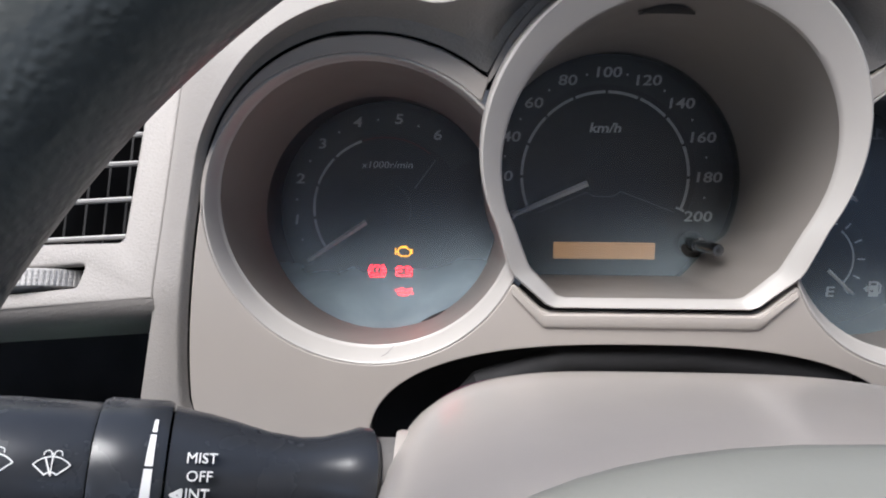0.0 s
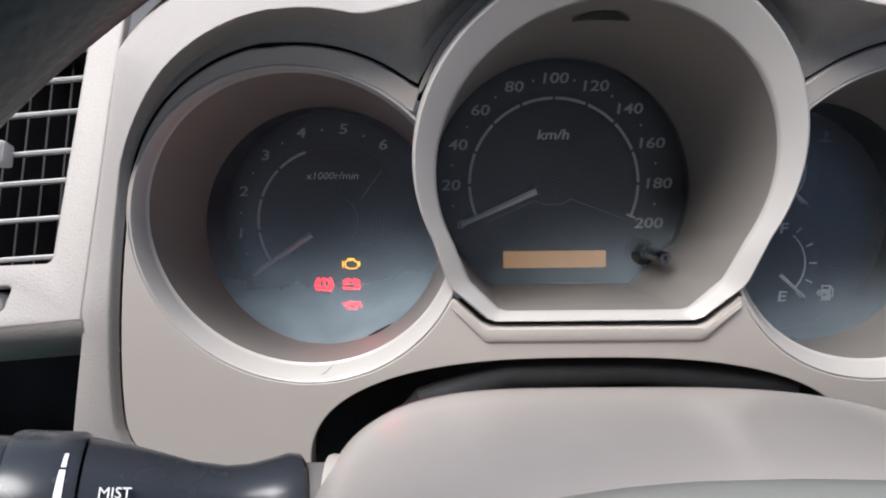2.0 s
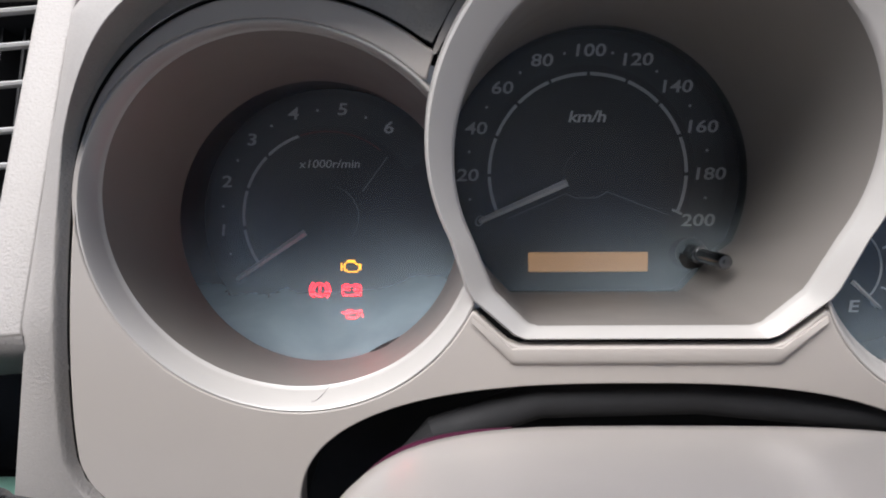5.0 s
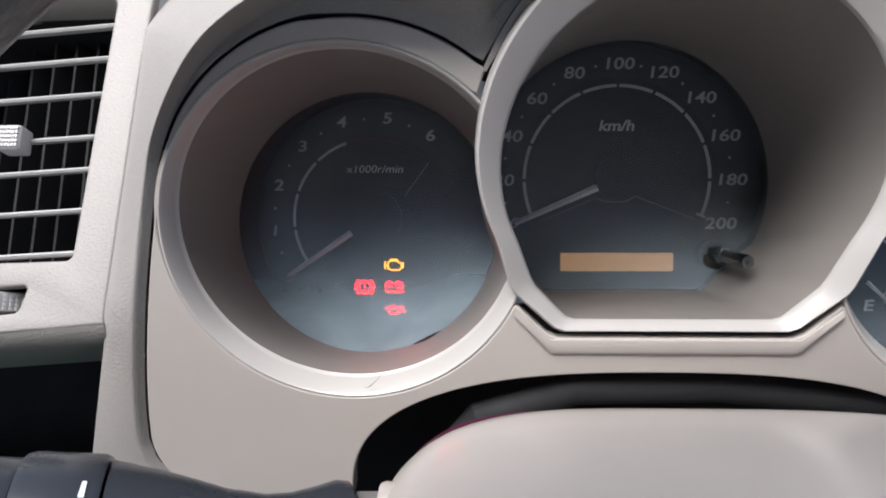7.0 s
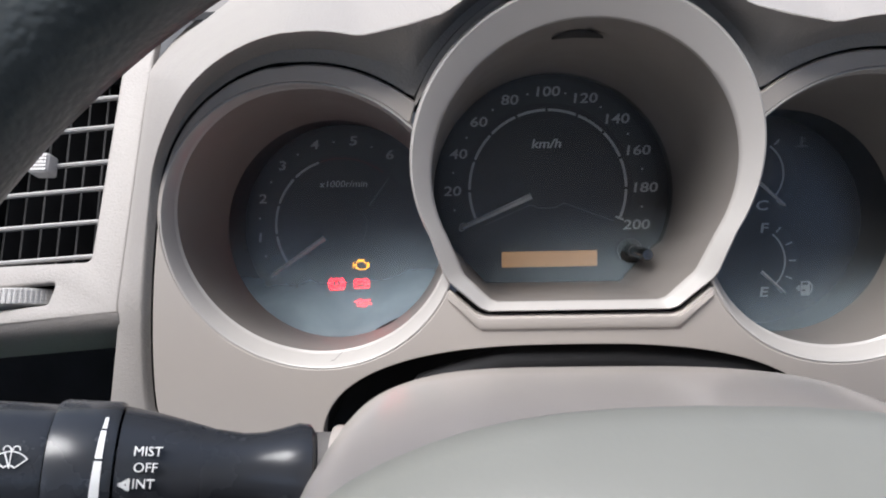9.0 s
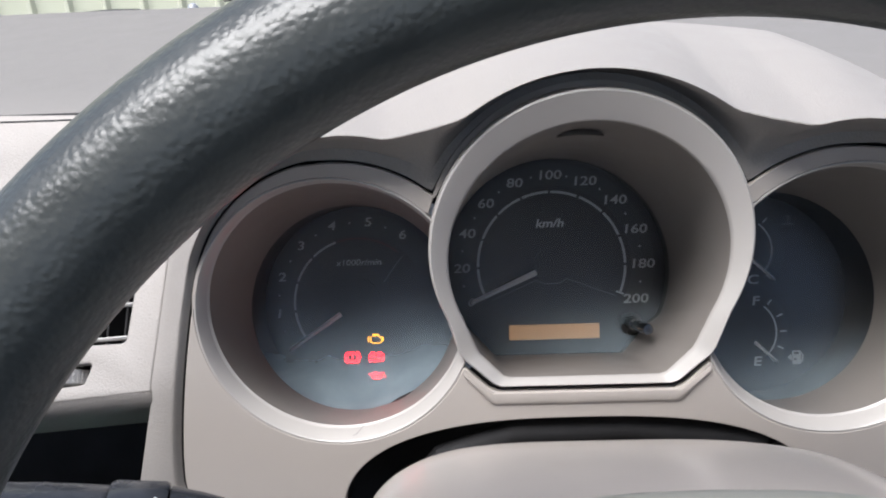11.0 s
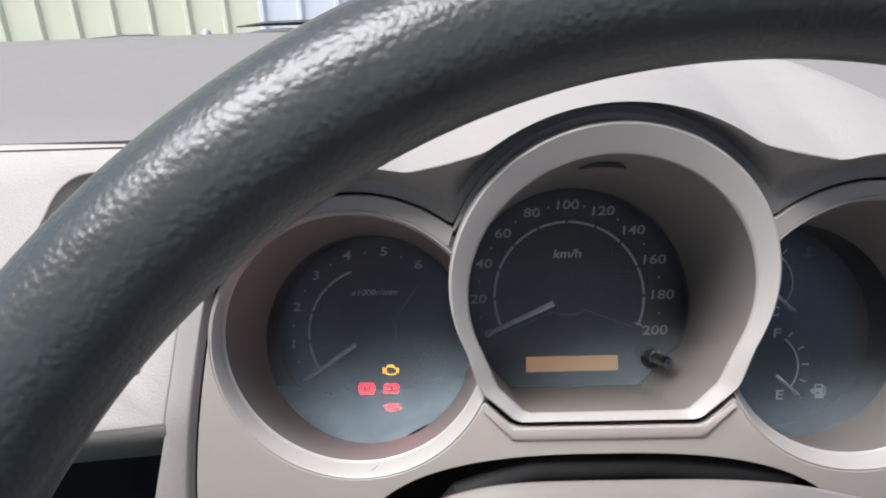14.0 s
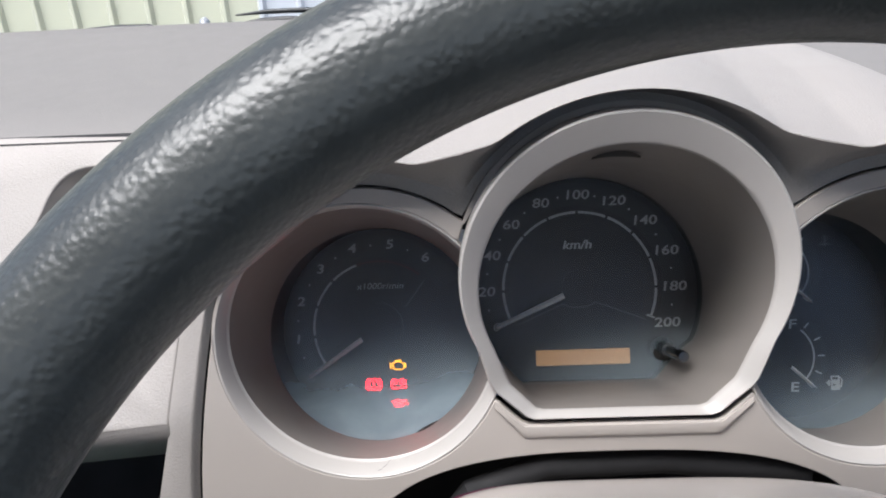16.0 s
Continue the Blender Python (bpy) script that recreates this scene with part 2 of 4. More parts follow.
def plate(outlines, depth, bevel=0.0, m=None):
    """A flat plate with holes out of closed outlines (x, z), its front in the plane y = 0, reaching back by depth."""
    cu = bpy.data.curves.new("outline", "CURVE")
    cu.dimensions, cu.fill_mode, cu.extrude, cu.bevel_depth, cu.bevel_resolution, cu.offset = "2D", "BOTH", depth / 2 - bevel, bevel, 2, -bevel
    for pts in outlines:
        sp = cu.splines.new("POLY")
        sp.points.add(len(pts) - 1)
        for q, p in zip(sp.points, pts):
            q.co = (p[0], p[1], 0, 1)
        sp.use_cyclic_u = True
    ob = bpy.data.objects.new("outline", cu)
    scene.collection.objects.link(ob)
    me = bpy.data.meshes.new_from_object(ob.evaluated_get(bpy.context.evaluated_depsgraph_get()))
    bm = bmesh.new()
    bm.from_mesh(me)
    bpy.data.objects.remove(ob)
    bpy.data.curves.remove(cu)
    bpy.data.meshes.remove(me)
    bmesh.ops.remove_doubles(bm, verts=bm.verts, dist=1e-6)
    # local x, y, z of the curve become x, up and out of the plate
    bm.transform(Matrix(((1, 0, 0, 0), (0, 0, -1, depth / 2), (0, 1, 0, 0), (0, 0, 0, 1))))
    if m:
        bm.transform(m)
    return bm


def letters(text, size, m, depth=0.0002, wide=1.0, shear=0.0, spacing=1.0, bold=0.0):
    """Raised writing in Blender's own font, centred on m's origin, facing -y."""
    cu = bpy.data.curves.new("writing", "FONT")
    cu.body, cu.size, cu.extrude, cu.align_x, cu.align_y, cu.shear, cu.space_character = text, size, depth, "CENTER", "CENTER", shear, spacing
    cu.resolution_u, cu.offset = 3, size * bold
    ob = bpy.data.objects.new("writing", cu)
    scene.collection.objects.link(ob)
    me = bpy.data.meshes.new_from_object(ob.evaluated_get(bpy.context.evaluated_depsgraph_get()))
    bm = bmesh.new()
    bm.from_mesh(me)
    bpy.data.objects.remove(ob)
    bpy.data.curves.remove(cu)
    bpy.data.meshes.remove(me)
    bm.transform(m @ Matrix(((wide, 0, 0, 0), (0, 0, -1, 0), (0, 1, 0, 0), (0, 0, 0, 1))))
    return bm


def arc_band(cx, cz, r0, r1, a0, a1, y, n=None, depth=0.0003):
    """A flat printed arc on a dial, from a0 to a1 degrees."""
    n = n or max(2, int(abs(a1 - a0) / 2))
    rows = []
    for k in range(n + 1):
        a = radians(a0 + (a1 - a0) * k / n)
        c, s = math.cos(a), math.sin(a)
        rows.append([F(cx + r0 * c, cz + r0 * s, y), F(cx + r1 * c, cz + r1 * s, y), F(cx + r1 * c, cz + r1 * s, y + depth), F(cx + r0 * c, cz + r0 * s, y + depth)])
    return loft(rows, True, True)


def stroke(points, w, y, depth=0.0003, closed=False):
    """A flat printed line of width w through points (x, z)."""
    bm = bmesh.new()
    pts = [Vector(p) for p in points]
    if closed:
        pts.append(pts[0])
    for a, b in zip(pts, pts[1:]):
        d = (b - a).normalized() * w / 2
        n = Vector((-d.y, d.x))
        q = [a - d * 0.9 + n, a - d * 0.9 - n, b + d * 0.9 - n, b + d * 0.9 + n]
        f = [bm.verts.new(F(p.x, p.y, y)) for p in q]
        g = [bm.verts.new(F(p.x, p.y, y + depth)) for p in q]
        bm.faces.new(f)
        bm.faces.new(g)
        for i in range(4):
            bm.faces.new((f[i], f[(i + 1) % 4], g[(i + 1) % 4], g[i]))
    return bm


def join(*bms):
    out = bmesh.new()
    for b in bms:
        me = bpy.data.meshes.new("tmp")
        b.to_mesh(me)
        b.free()
        out.from_mesh(me)
        bpy.data.meshes.remove(me)
    return out


# ---- the dash ----
MID = 0.1207                                   # the bezel's middle; fascia and hood are symmetrical about it
TX, TS = 0.0155, 0.0432                        # the tachometer's ring on the fascia
SEAM_R = 0.0615
FX = 2 * MID - TX


def circle_top(cx, cz, r, x):
    q = r * r - (x - cx) ** 2
    return cz + math.sqrt(q) if q > 0 else -9


def smax(vals, k=0.0016):
    """The greatest of some heights, with the corners between them rounded."""
    m = max(vals)
    return m + k * math.log(sum(math.exp((v - m) / k) for v in vals)) - 0.4 * k


def mirror_x(x):
    return x if x <= MID else 2 * MID - x


def lip_height(x):
    x = mirror_x(x)
    ridge = 0.1085 + (x - 0.0432) * 0.215 if x > 0.03 else -9
    return smax([circle_top(0.0260, 0.0490, 0.0615, x), circle_top(MID, 0.0465, 0.0840, x), ridge], 0.0006)


def seam_height(x):
    x = mirror_x(x)
    return smax([circle_top(0.0190, 0.0478, SEAM_R, x), circle_top(MID, 0.0698, 0.0670, x)])


def fascia_height(x):
    x = mirror_x(x)
    return smax([circle_top(0.0190, 0.0478, SEAM_R - GAP, x), circle_top(MID, 0.0690, 0.0658, x)])


dashboard = thing("dashboard", (MID, 0.40, -0.12), "beige moulded plastic dashboard with a three-arched instrument hood", "dashboard")

# the fascia: left edge, rounded lower corner, arch for the column, three openings
SIDE = -0.0572
SEAM_C = (0.0190, 0.0478)


def seam_x(s):
    """The seam beside the fascia, below the round part."""
    return SIDE + 0.632 * max(0, s + 0.033) ** 1.56


def side_x(z):
    """The far edge of the grained strip."""
    return -0.0662 + (0.05 if z > 0.011 else 0.27) * (z - 0.011)


GAP = 0.0011
arch = []
for k in range(81):
    a = math.pi * (1 - k / 80)
    c, q = math.cos(a), math.sin(a)
    arch.append((0.1185 + 0.105 * math.copysign(abs(c) ** 0.755, c), -0.056 + 0.0505 * abs(q) ** 0.755))
half = [(seam_x(s) + GAP, s) for s in (-0.025, -0.018, -0.01, 0.0, 0.01, 0.02, 0.03, 0.038, 0.046, 0.053, 0.060)]
half += [(SEAM_C[0] + (SEAM_R - GAP) * math.cos(radians(a)), SEAM_C[1] + (SEAM_R - GAP) * math.sin(radians(a))) for a in range(163, 100, -3)]
half = [p for p in half if p[0] < MID - 0.11]
top = [(x, fascia_height(x)) for x in [MID - 0.11 + 0.0022 * k for k in range(101)]]
right = [(2 * MID - x, s) for x, s in reversed(half)]
corner_l = [(SIDE + GAP + 0.024 - 0.024 * math.cos(radians(a)), -0.032 - 0.024 * math.sin(radians(a))) for a in range(90, -1, -10)]
corner_r = [(2 * MID - x, s) for x, s in reversed(corner_l)]
contour = corner_l + half + top + right + corner_r + list(reversed(arch))
PLANE = Matrix.Translation((0, 0.284, 0)) @ Matrix(((1, 0, 0, 0), (0, TILT_IN.y, TILT_UP.y, 0), (0, TILT_IN.z, TILT_UP.z, 0), (0, 0, 0, 1)))


def hole(cx, cs, r, flat=None):
    return [(p.x, (p - Vector((0, 0.284, 0))).dot(TILT_UP)) for p in ring_pts(cx, cs, r, 0, P, flat)][::-1]


SP_X, SP_S = MID, 0.0698
SP_BASE = (0.0628, 0.0394, 0.0545, 0.0478)


def within(p, poly):
    """Whether a point of the fascia's plane lies inside an outline."""
    odd = False
    for (x0, s0), (x1, s1) in zip(poly, poly[1:] + poly[:1]):
        if (s0 > p[1]) != (s1 > p[1]) and p[0] < x0 + (x1 - x0) * (p[1] - s0) / (s1 - s0):
            odd = not odd
    return odd


def arcs(poly, others):
    """The stretches of an outline that lie outside the others, in its own order."""
    out = [not any(within(p, o) for o in others) for p in poly]
    first = next(k for k in range(len(poly)) if out[k] and not out[k - 1])
    runs, prev = [], False
    for k in range(len(poly)):
        i = (first + k) % len(poly)
        if out[i]:
            if not prev:
                runs.append([])
            runs[-1].append(poly[i])
        prev = out[i]
    return runs


# the three openings run into one
holes = [hole(TX, TS, 0.0586), hole(SP_X, SP_S, 0.0658, SP_BASE), hole(FX, TS, 0.0586)]
mid_arcs = sorted(arcs(holes[1], (holes[0], holes[2])), key=lambda r: -sum(p[1] for p in r) / len(r))
opening = arcs(holes[0], (holes[1],))[0] + mid_arcs[0] + arcs(holes[2], (holes[1],))[0] + mid_arcs[-1]
part("fascia", plate([contour, opening], 0.004, 0.0006, PLANE),
     M_FASCIA, dashboard, "smooth beige fascia round the gauges", False)
# the lip of the column's arch turns inwards
part("arch_lip", loft([[P(x, s, d) for x, s in arch] for d in (0.001, 0.010)]), M_FASCIA, dashboard)
# further in, the same arch is coloured black to stand in for shade
part("arch_tunnel_shade", loft([[P(x, s, d) for x, s in arch] for d in (0.010, 0.06)]), M_GAP, dashboard)
# the raised lip that follows the speedometer's flat bottom
lip_path = [((-0.0515, 0.0172), (-0.0517, 0.0150)), ((-0.0398, 0.0068), (-0.0400, 0.0022)), ((-0.0380, 0.0068), (-0.0382, 0.0020)), ((0.0380, 0.0068), (0.0382, 0.0020)), ((0.0398, 0.0068), (0.0400, 0.0022)), ((0.0515, 0.0172), (0.0517, 0.0150))]
lip_rows = []
for (xi, si), (xo, so) in lip_path:
    xm, sm = xi + 0.75 * (xo - xi), si + 0.75 * (so - si)
    lip_rows.append([P(MID + xi, si, 0.004), P(MID + xi, si, -0.0008), P(MID + xm, sm, -0.0013), P(MID + xo, so, -0.0008), P(MID + xo, so - 0.0002, 0.0006)])
part("bezel_lip", loft(lip_rows), M_FASCIA, dashboard, "raised lip under the speedometer")

# the hood and the grained strip beside the fascia: seam, scoop, lip, and the skin back to the windscreen
stations = []                                  # seam point, how much it is hooded, lip, where the skin ends
for k in range(26):
    sv = -0.135 + 0.197 * k / 25
    z = sv * TILT_UP.z
    sx = seam_x(sv) if sv > -0.03 else SIDE + 0.00
    if sv < -0.032:
        q = min(1, (-0.032 - sv) / 0.024)
        sx = SIDE + 0.024 - 0.024 * math.sqrt(max(0, 1 - q * q)) if q < 1 else SIDE + 0.03
    lip = P(seam_x(max(sv, -0.03)) - 0.0030, sv, -0.0020) if sv > -0.04 else P(sx - 0.003, sv, -0.0020)
    y = 0.278 + 0.30 * z if z > 0.01 else P(0, sv, 0.003).y
    stations.append((P(sx, sv, 0.001), P(sx + 0.005, sv, 0.012), 0.0, lip, Vector((side_x(z), y, z)), 0.0))
for a in range(162, 97, -3):
    c, s_ = math.cos(radians(a)), math.sin(radians(a))
    u = min(1, max(0, (166 - a) / 34))
    w = u * u * (3 - 2 * u)
    flat_lip = P(SEAM_C[0] + (SEAM_R + 0.0032) * c, SEAM_C[1] + (SEAM_R + 0.0032) * s_, -0.002)
    x, z = 0.0260 + 0.0615 * c, 0.0490 + 0.0615 * s_
    full = Vector((x, P(0, z / TILT_UP.z).y - 0.022, z))
    lip = flat_lip.lerp(full, w)
    zz = lip.z + 0.016 * w
    v = min(1, max(0, (128 - a) / 30))
    back_x = MID + (lip.x - MID) * 1.25
    end = Vector((side_x(zz), 0.278 + 0.30 * zz, zz)).lerp(Vector((back_x, 0.40, 0.200 - 0.62 * (back_x - MID) ** 2)), v)
    stations.append((P(SEAM_C[0] + SEAM_R * c, SEAM_C[1] + SEAM_R * s_, 0.001), P(SEAM_C[0] + (SEAM_R - 0.005) * c, SEAM_C[1] + (SEAM_R - 0.005) * s_, 0.012), w, lip, end, v))
x = stations[-1][3].x + 0.0028
while x < MID - 0.0005:
    z = lip_height(x)
    back_x = MID + (x - MID) * 1.25
    stations.append((P(x, seam_height(x), 0.001), P(x, seam_height(x) - 0.006, 0.012), 1.0, Vector((x, P(0, z / TILT_UP.z).y - 0.022, z)), Vector((back_x, 0.40, 0.200 - 0.62 * (back_x - MID) ** 2)), 1.0))
    x += 0.0028
x = MID
stations.append((P(x, seam_height(x), 0.001), P(x, seam_height(x) - 0.006, 0.012), 1.0, Vector((x, P(0, lip_height(x) / TILT_UP.z).y - 0.022, lip_height(x))), Vector((x, 0.40, 0.200)), 1.0))


def both(row):
    return row + [Vector((2 * MID - p.x, p.y, p.z)) for p in reversed(row[:-1])]


skin = [[] for _ in range(9)]
for seam, deep, w, lip, end, v in stations:
    under = (seam + lip) / 2 + Vector((0, 0.006 * w, 0.004 * w))
    out = (end - lip).normalized()
    inn = (under - lip).normalized()
    r = 0.0016 + 0.0020 * w
    skin[0].append(seam)
    skin[1].append(seam.lerp(under, 0.5) + Vector((0, 0.002 * w, 0.001 * w)))
    skin[2].append(under)
    for i, (p, q) in enumerate(((1.0, 0.0), (0.35, 0.12), (0.12, 0.35), (0.0, 1.0))):
        skin[3 + i].append(lip + r * (p * inn + q * out))
    mid = (lip + end) / 2 + Vector((-0.001 * (1 - w), -0.0015 * (1 - v), 0.006 * v))
    skin[7].append(mid)
    skin[8].append(end)
part("hood", loft([both(r) for r in skin]), M_GRAIN, dashboard, "grained three-arched hood")
part("seam_gap", loft([both([q[0] + 0.0006 * TILT_IN for q in stations]), both([q[0] + 0.011 * TILT_IN for q in stations]), both([q[1] for q in stations])]), M_GAP, dashboard)
# black sheet that stands in for the shade behind the fascia
part("shade_backing", loft([[P(x, s, 0.052) for x in (-0.06, 0.29)] for s in (-0.17, -0.026)]), M_GAP, dashboard)

# dash top behind the hood up to the windscreen
def top_z(y, x=0.0):
    return 0.1425 + 0.585 * (y - 0.325) - 0.05 * max(0, -x - 0.2) ** 2


rows = []
for y in (0.3235, 0.3260, 0.36, 0.42, 0.47, 0.50, 0.518, 0.526):
    rows.append([Vector((-0.75 + 1.4 * k / 40, y, top_z(y, -0.75 + 1.4 * k / 40) - (0.0045 if y == 0.3235 else 0) - (0.004 if y == 0.526 else 0))) for k in range(41)])
part("dash_top", loft(rows), M_TOP, dashboard)

part("top_seam", loft([[Vector((x, y, z)) for x in (-0.62, -0.03)] for y, z in ((0.3195, 0.1365), (0.3232, 0.1408))]), M_GAP, dashboard)
# vent panel: front plane y = 0.279 + 0.3 z
def V(x, z, d=0.0):
    """A point of the vent panel's plane, d into it."""
    return Vector((x, 0.279 + 0.3 * z + 0.958 * d, z - 0.287 * d))


VM = Matrix.Translation((0, 0.279, 0)) @ Matrix(((1, 0, 0, 0), (0, 0.958, 0.287, 0), (0, -0.287, 0.958, 0), (0, 0, 0, 1)))
VK = 1 / 0.958


def rounded(pts, r, n=6):
    """A polygon with its corners rounded."""
    out = []
    m = len(pts)
    for i in range(m):
        p, a, b = Vector(pts[i]), Vector(pts[i - 1]), Vector(pts[(i + 1) % m])
        u, v = (a - p), (b - p)
        q = min(r, u.length * 0.45, v.length * 0.45)
        u, v = p + u.normalized() * q, p + v.normalized() * q
        for k in range(n + 1):
            t = k / n
            out.append(tuple((1 - t) ** 2 * u + 2 * t * (1 - t) * p + t * t * v))
    return out


vent_in = [(-0.0802, 0.0325 * VK), (-0.0740, 0.1215 * VK), (-0.1215, 0.1205 * VK), (-0.1500, 0.0300 * VK)]
vent_out = [(-0.0796, 0.0315 * VK), (-0.0732, 0.1245 * VK), (-0.1265, 0.1245 * VK), (-0.1565, 0.0290 * VK)]


def vent_outline(corners):
    pts = rounded(corners, 0.016)
    pts[0:14] = rounded(corners, 0.003)[0:14]
    return pts


vent_open, vent_inner = vent_outline(vent_out), vent_outline(vent_in)
panel_edge = [(-0.0664, 0.0108 * VK), (-0.0624, 0.0917 * VK), (-0.0590, 0.1380 * VK), (-0.1500, 0.1405 * VK), (-0.60, 0.1405 * VK), (-0.60, 0.0020), (-0.1800, 0.0010)]
wheel_slot = rounded([(-0.0960, 0.0145 * VK), (-0.0935, 0.0232 * VK), (-0.1430, 0.0200 * VK), (-0.1430, 0.0095 * VK)], 0.002)
air_vent = thing("air_vent", (-0.11, 0.32, 0.0), "grey grained plastic air vent with silver-edged slats", "air vent")
part("vent_panel", plate([panel_edge, vent_open[::-1], wheel_slot[::-1]], 0.006, 0.0012, VM), M_GRAIN, air_vent, "grained grey surround")
lower = []
for k in range(13):
    x = -0.0664 - 0.50 * (k / 12) ** 1.6
    z = 0.0108 - 0.0085 * min(1, (-0.0664 - x) / 0.116)
    lower.append([V(x, z + 0.001, 0.003), V(x, z, 0.0005), V(x, z - 0.0035, 0.003), V(x, z - 0.0065, 0.012), V(x, z - 0.0065, 0.05)])
part("lower_lip", loft(lower), M_GRAIN, air_vent)
part("vent_frame", loft([[V(x, z * 0.958, 0.0012) for x, z in vent_open], [V(x, z * 0.958, 0.009) for x, z in vent_inner], [V(x, z * 0.958, 0.011) for x, z in vent_inner]], True), M_BOWL, air_vent, "recessed taupe frame")
part("duct", loft([[V(x, z * 0.958, d) for x, z in vent_inner] for d in (0.009, 0.05)], True), M_GAP, air_vent)
part("duct_back", loft([[V(-0.16, z, 0.05), V(-0.06, z, 0.05)] for z in (0.01, 0.13)]), M_GAP, air_vent)


def opening_left(z):
    return -0.1500 + (z - 0.030) * 0.315


def opening_right(z):
    return -0.0802 + (z - 0.0325) * 0.07


for z in (0.0345, 0.0490, 0.0632, 0.0747, 0.0902, 0.1034, 0.1157):
    l, r = opening_left(z) + 0.001, opening_right(z) - 0.0002
    prof = [(0.0026, -0.0007), (0.0018, 0.0000), (0.0026, 0.0007), (0.0045, 0.0006), (0.0062, -0.0001), (0.0045, -0.0008)]
    tilt = 0.0040
    part("slat", loft([[V(x, z + h - tilt * f, d) for d, h in prof] for x, f in ((l, 1), (r, 0))], True, True), M_SLAT, air_vent, "silver-grey slat")
for k in range(8):
    x = -0.084 - 0.0085 * k
    part("vane", loft([[V(x + 0.010 * g, z, d) for d, g in ((0.026, 0.0), (0.026, 0.09), (0.046, 0.6), (0.046, 0.5))] for z in (0.0335, 0.1205)], True, True), M_GAP, air_vent, "black plastic vane")
knob = box(-0.1085, -0.1000, -0.0045, 0.004, -0.0045, 0.0045, 0.0012, 3)
knob.transform(Matrix.Translation(V(0, 0.0722, 0.0)) @ Matrix.Rotation(radians(-16.7), 4, "X"))
knob_ob = part("slider_knob", knob, M_SLAT, air_vent, "ribbed grey slider knob")
rib_rows = []
for i in range(7):
    for j in range(5):
        q = box(-0.0005, 0.0005, -0.0005, 0.0003, -0.0006, 0.0006, 0.0002, 1)
        q.transform(Matrix.Translation(V(-0.1076 + 0.0011 * i, 0.0722 - 0.0030 + 0.0015 * j, -0.0047)) @ Matrix.Rotation(radians(-16.7), 4, "X"))
        rib_rows.append(q)
part("knob_ribs", join(*rib_rows), M_SLAT, knob_ob)
# thumb wheel
tw = []
for k in range(25):
    a = radians(-75 + 150 * k / 24)
    x, d = -0.1205 + 0.0255 * math.sin(a), 0.0225 - 0.0275 * math.cos(a)
    z = 0.0170 + 0.08 * (x + 0.1205)
    tw.append([V(x, z - 0.0034, d + 0.001), V(x, z - 0.0030, d), V(x, z + 0.0030, d), V(x, z + 0.0034, d + 0.001), V(x * 0.6 - 0.046, z + 0.0034, 0.02), V(x * 0.6 - 0.046, z - 0.0034, 0.02)])
thumb = part("thumb_wheel", loft(tw, True, True), M_SLAT, air_vent, "knurled grey thumb wheel")
ribs = []
for k in range(30):
    a = radians(-62 + 124 * k / 29)
    x, d = -0.1205 + 0.0257 * math.sin(a), 0.0225 - 0.0277 * math.cos(a)
    for j in range(4):
        q = box(-0.00045, 0.00045, -0.0003, 0.0004, -0.0005, 0.0005)
        q.transform(Matrix.Translation(V(x, 0.0170 + 0.08 * (x + 0.1205) - 0.0023 + 0.0015 * j, d)) @ Matrix.Rotation(a, 4, "Z"))
        ribs.append(q)
part("knurling", join(*ribs), M_SLAT, thumb)

# dark cubby under the vent
cubby = thing("cubby", (-0.2, 0.36, -0.12), "black open storage cubby below the air vent", "cubby")
part("liner", join(loft([[Vector((x, 0.40, z)) for x in (-0.60, -0.06)] for z in (-0.14, 0.02)]), loft([[Vector((x, y, -0.075)) for x in (-0.60, -0.062)] for y in (0.292, 0.40)])), M_GAP, cubby)
part("sill", loft([[Vector((x, y, z)) for x in (-0.60, -0.0790)] for y, z in ((0.300, -0.075), (0.296, -0.078), (0.300, -0.16))]), M_GRAIN, cubby)

# ---- gauges ----
GAUGES = "gauges of the instrument cluster"


def numerals(parent, items, size, y, material=M_PRINT, wide=1.32, shear=0.10):
    for text, x, z in items:
        part("numeral", letters(text, size, Matrix.Translation(F(x, z, y)), wide=wide, shear=shear, bold=0.012), material, parent, smooth=False)


def needle(parent, cx, cz, a, r0, r1, w, y):
    c, s = math.cos(radians(a)), math.sin(radians(a))
    rows = []
    for r, h in ((r0, w), (r0 + 0.003, w), (r1, w * 0.75), (r1 + 0.001, w * 0.3)):
        rows.append([F(cx + r * c - g * s, cz + r * s + g * c, yy) for g, yy in ((-h / 2, y), (0, y - 0.0008), (h / 2, y), (h / 2, y + 0.0006), (-h / 2, y + 0.0006))])
    return part("needle", loft(rows, True, True), M_NEEDLE, parent, "off-white needle")


SCX, SCZ = 0.1183, 0.0569                     # the middle of the speedometer's dial


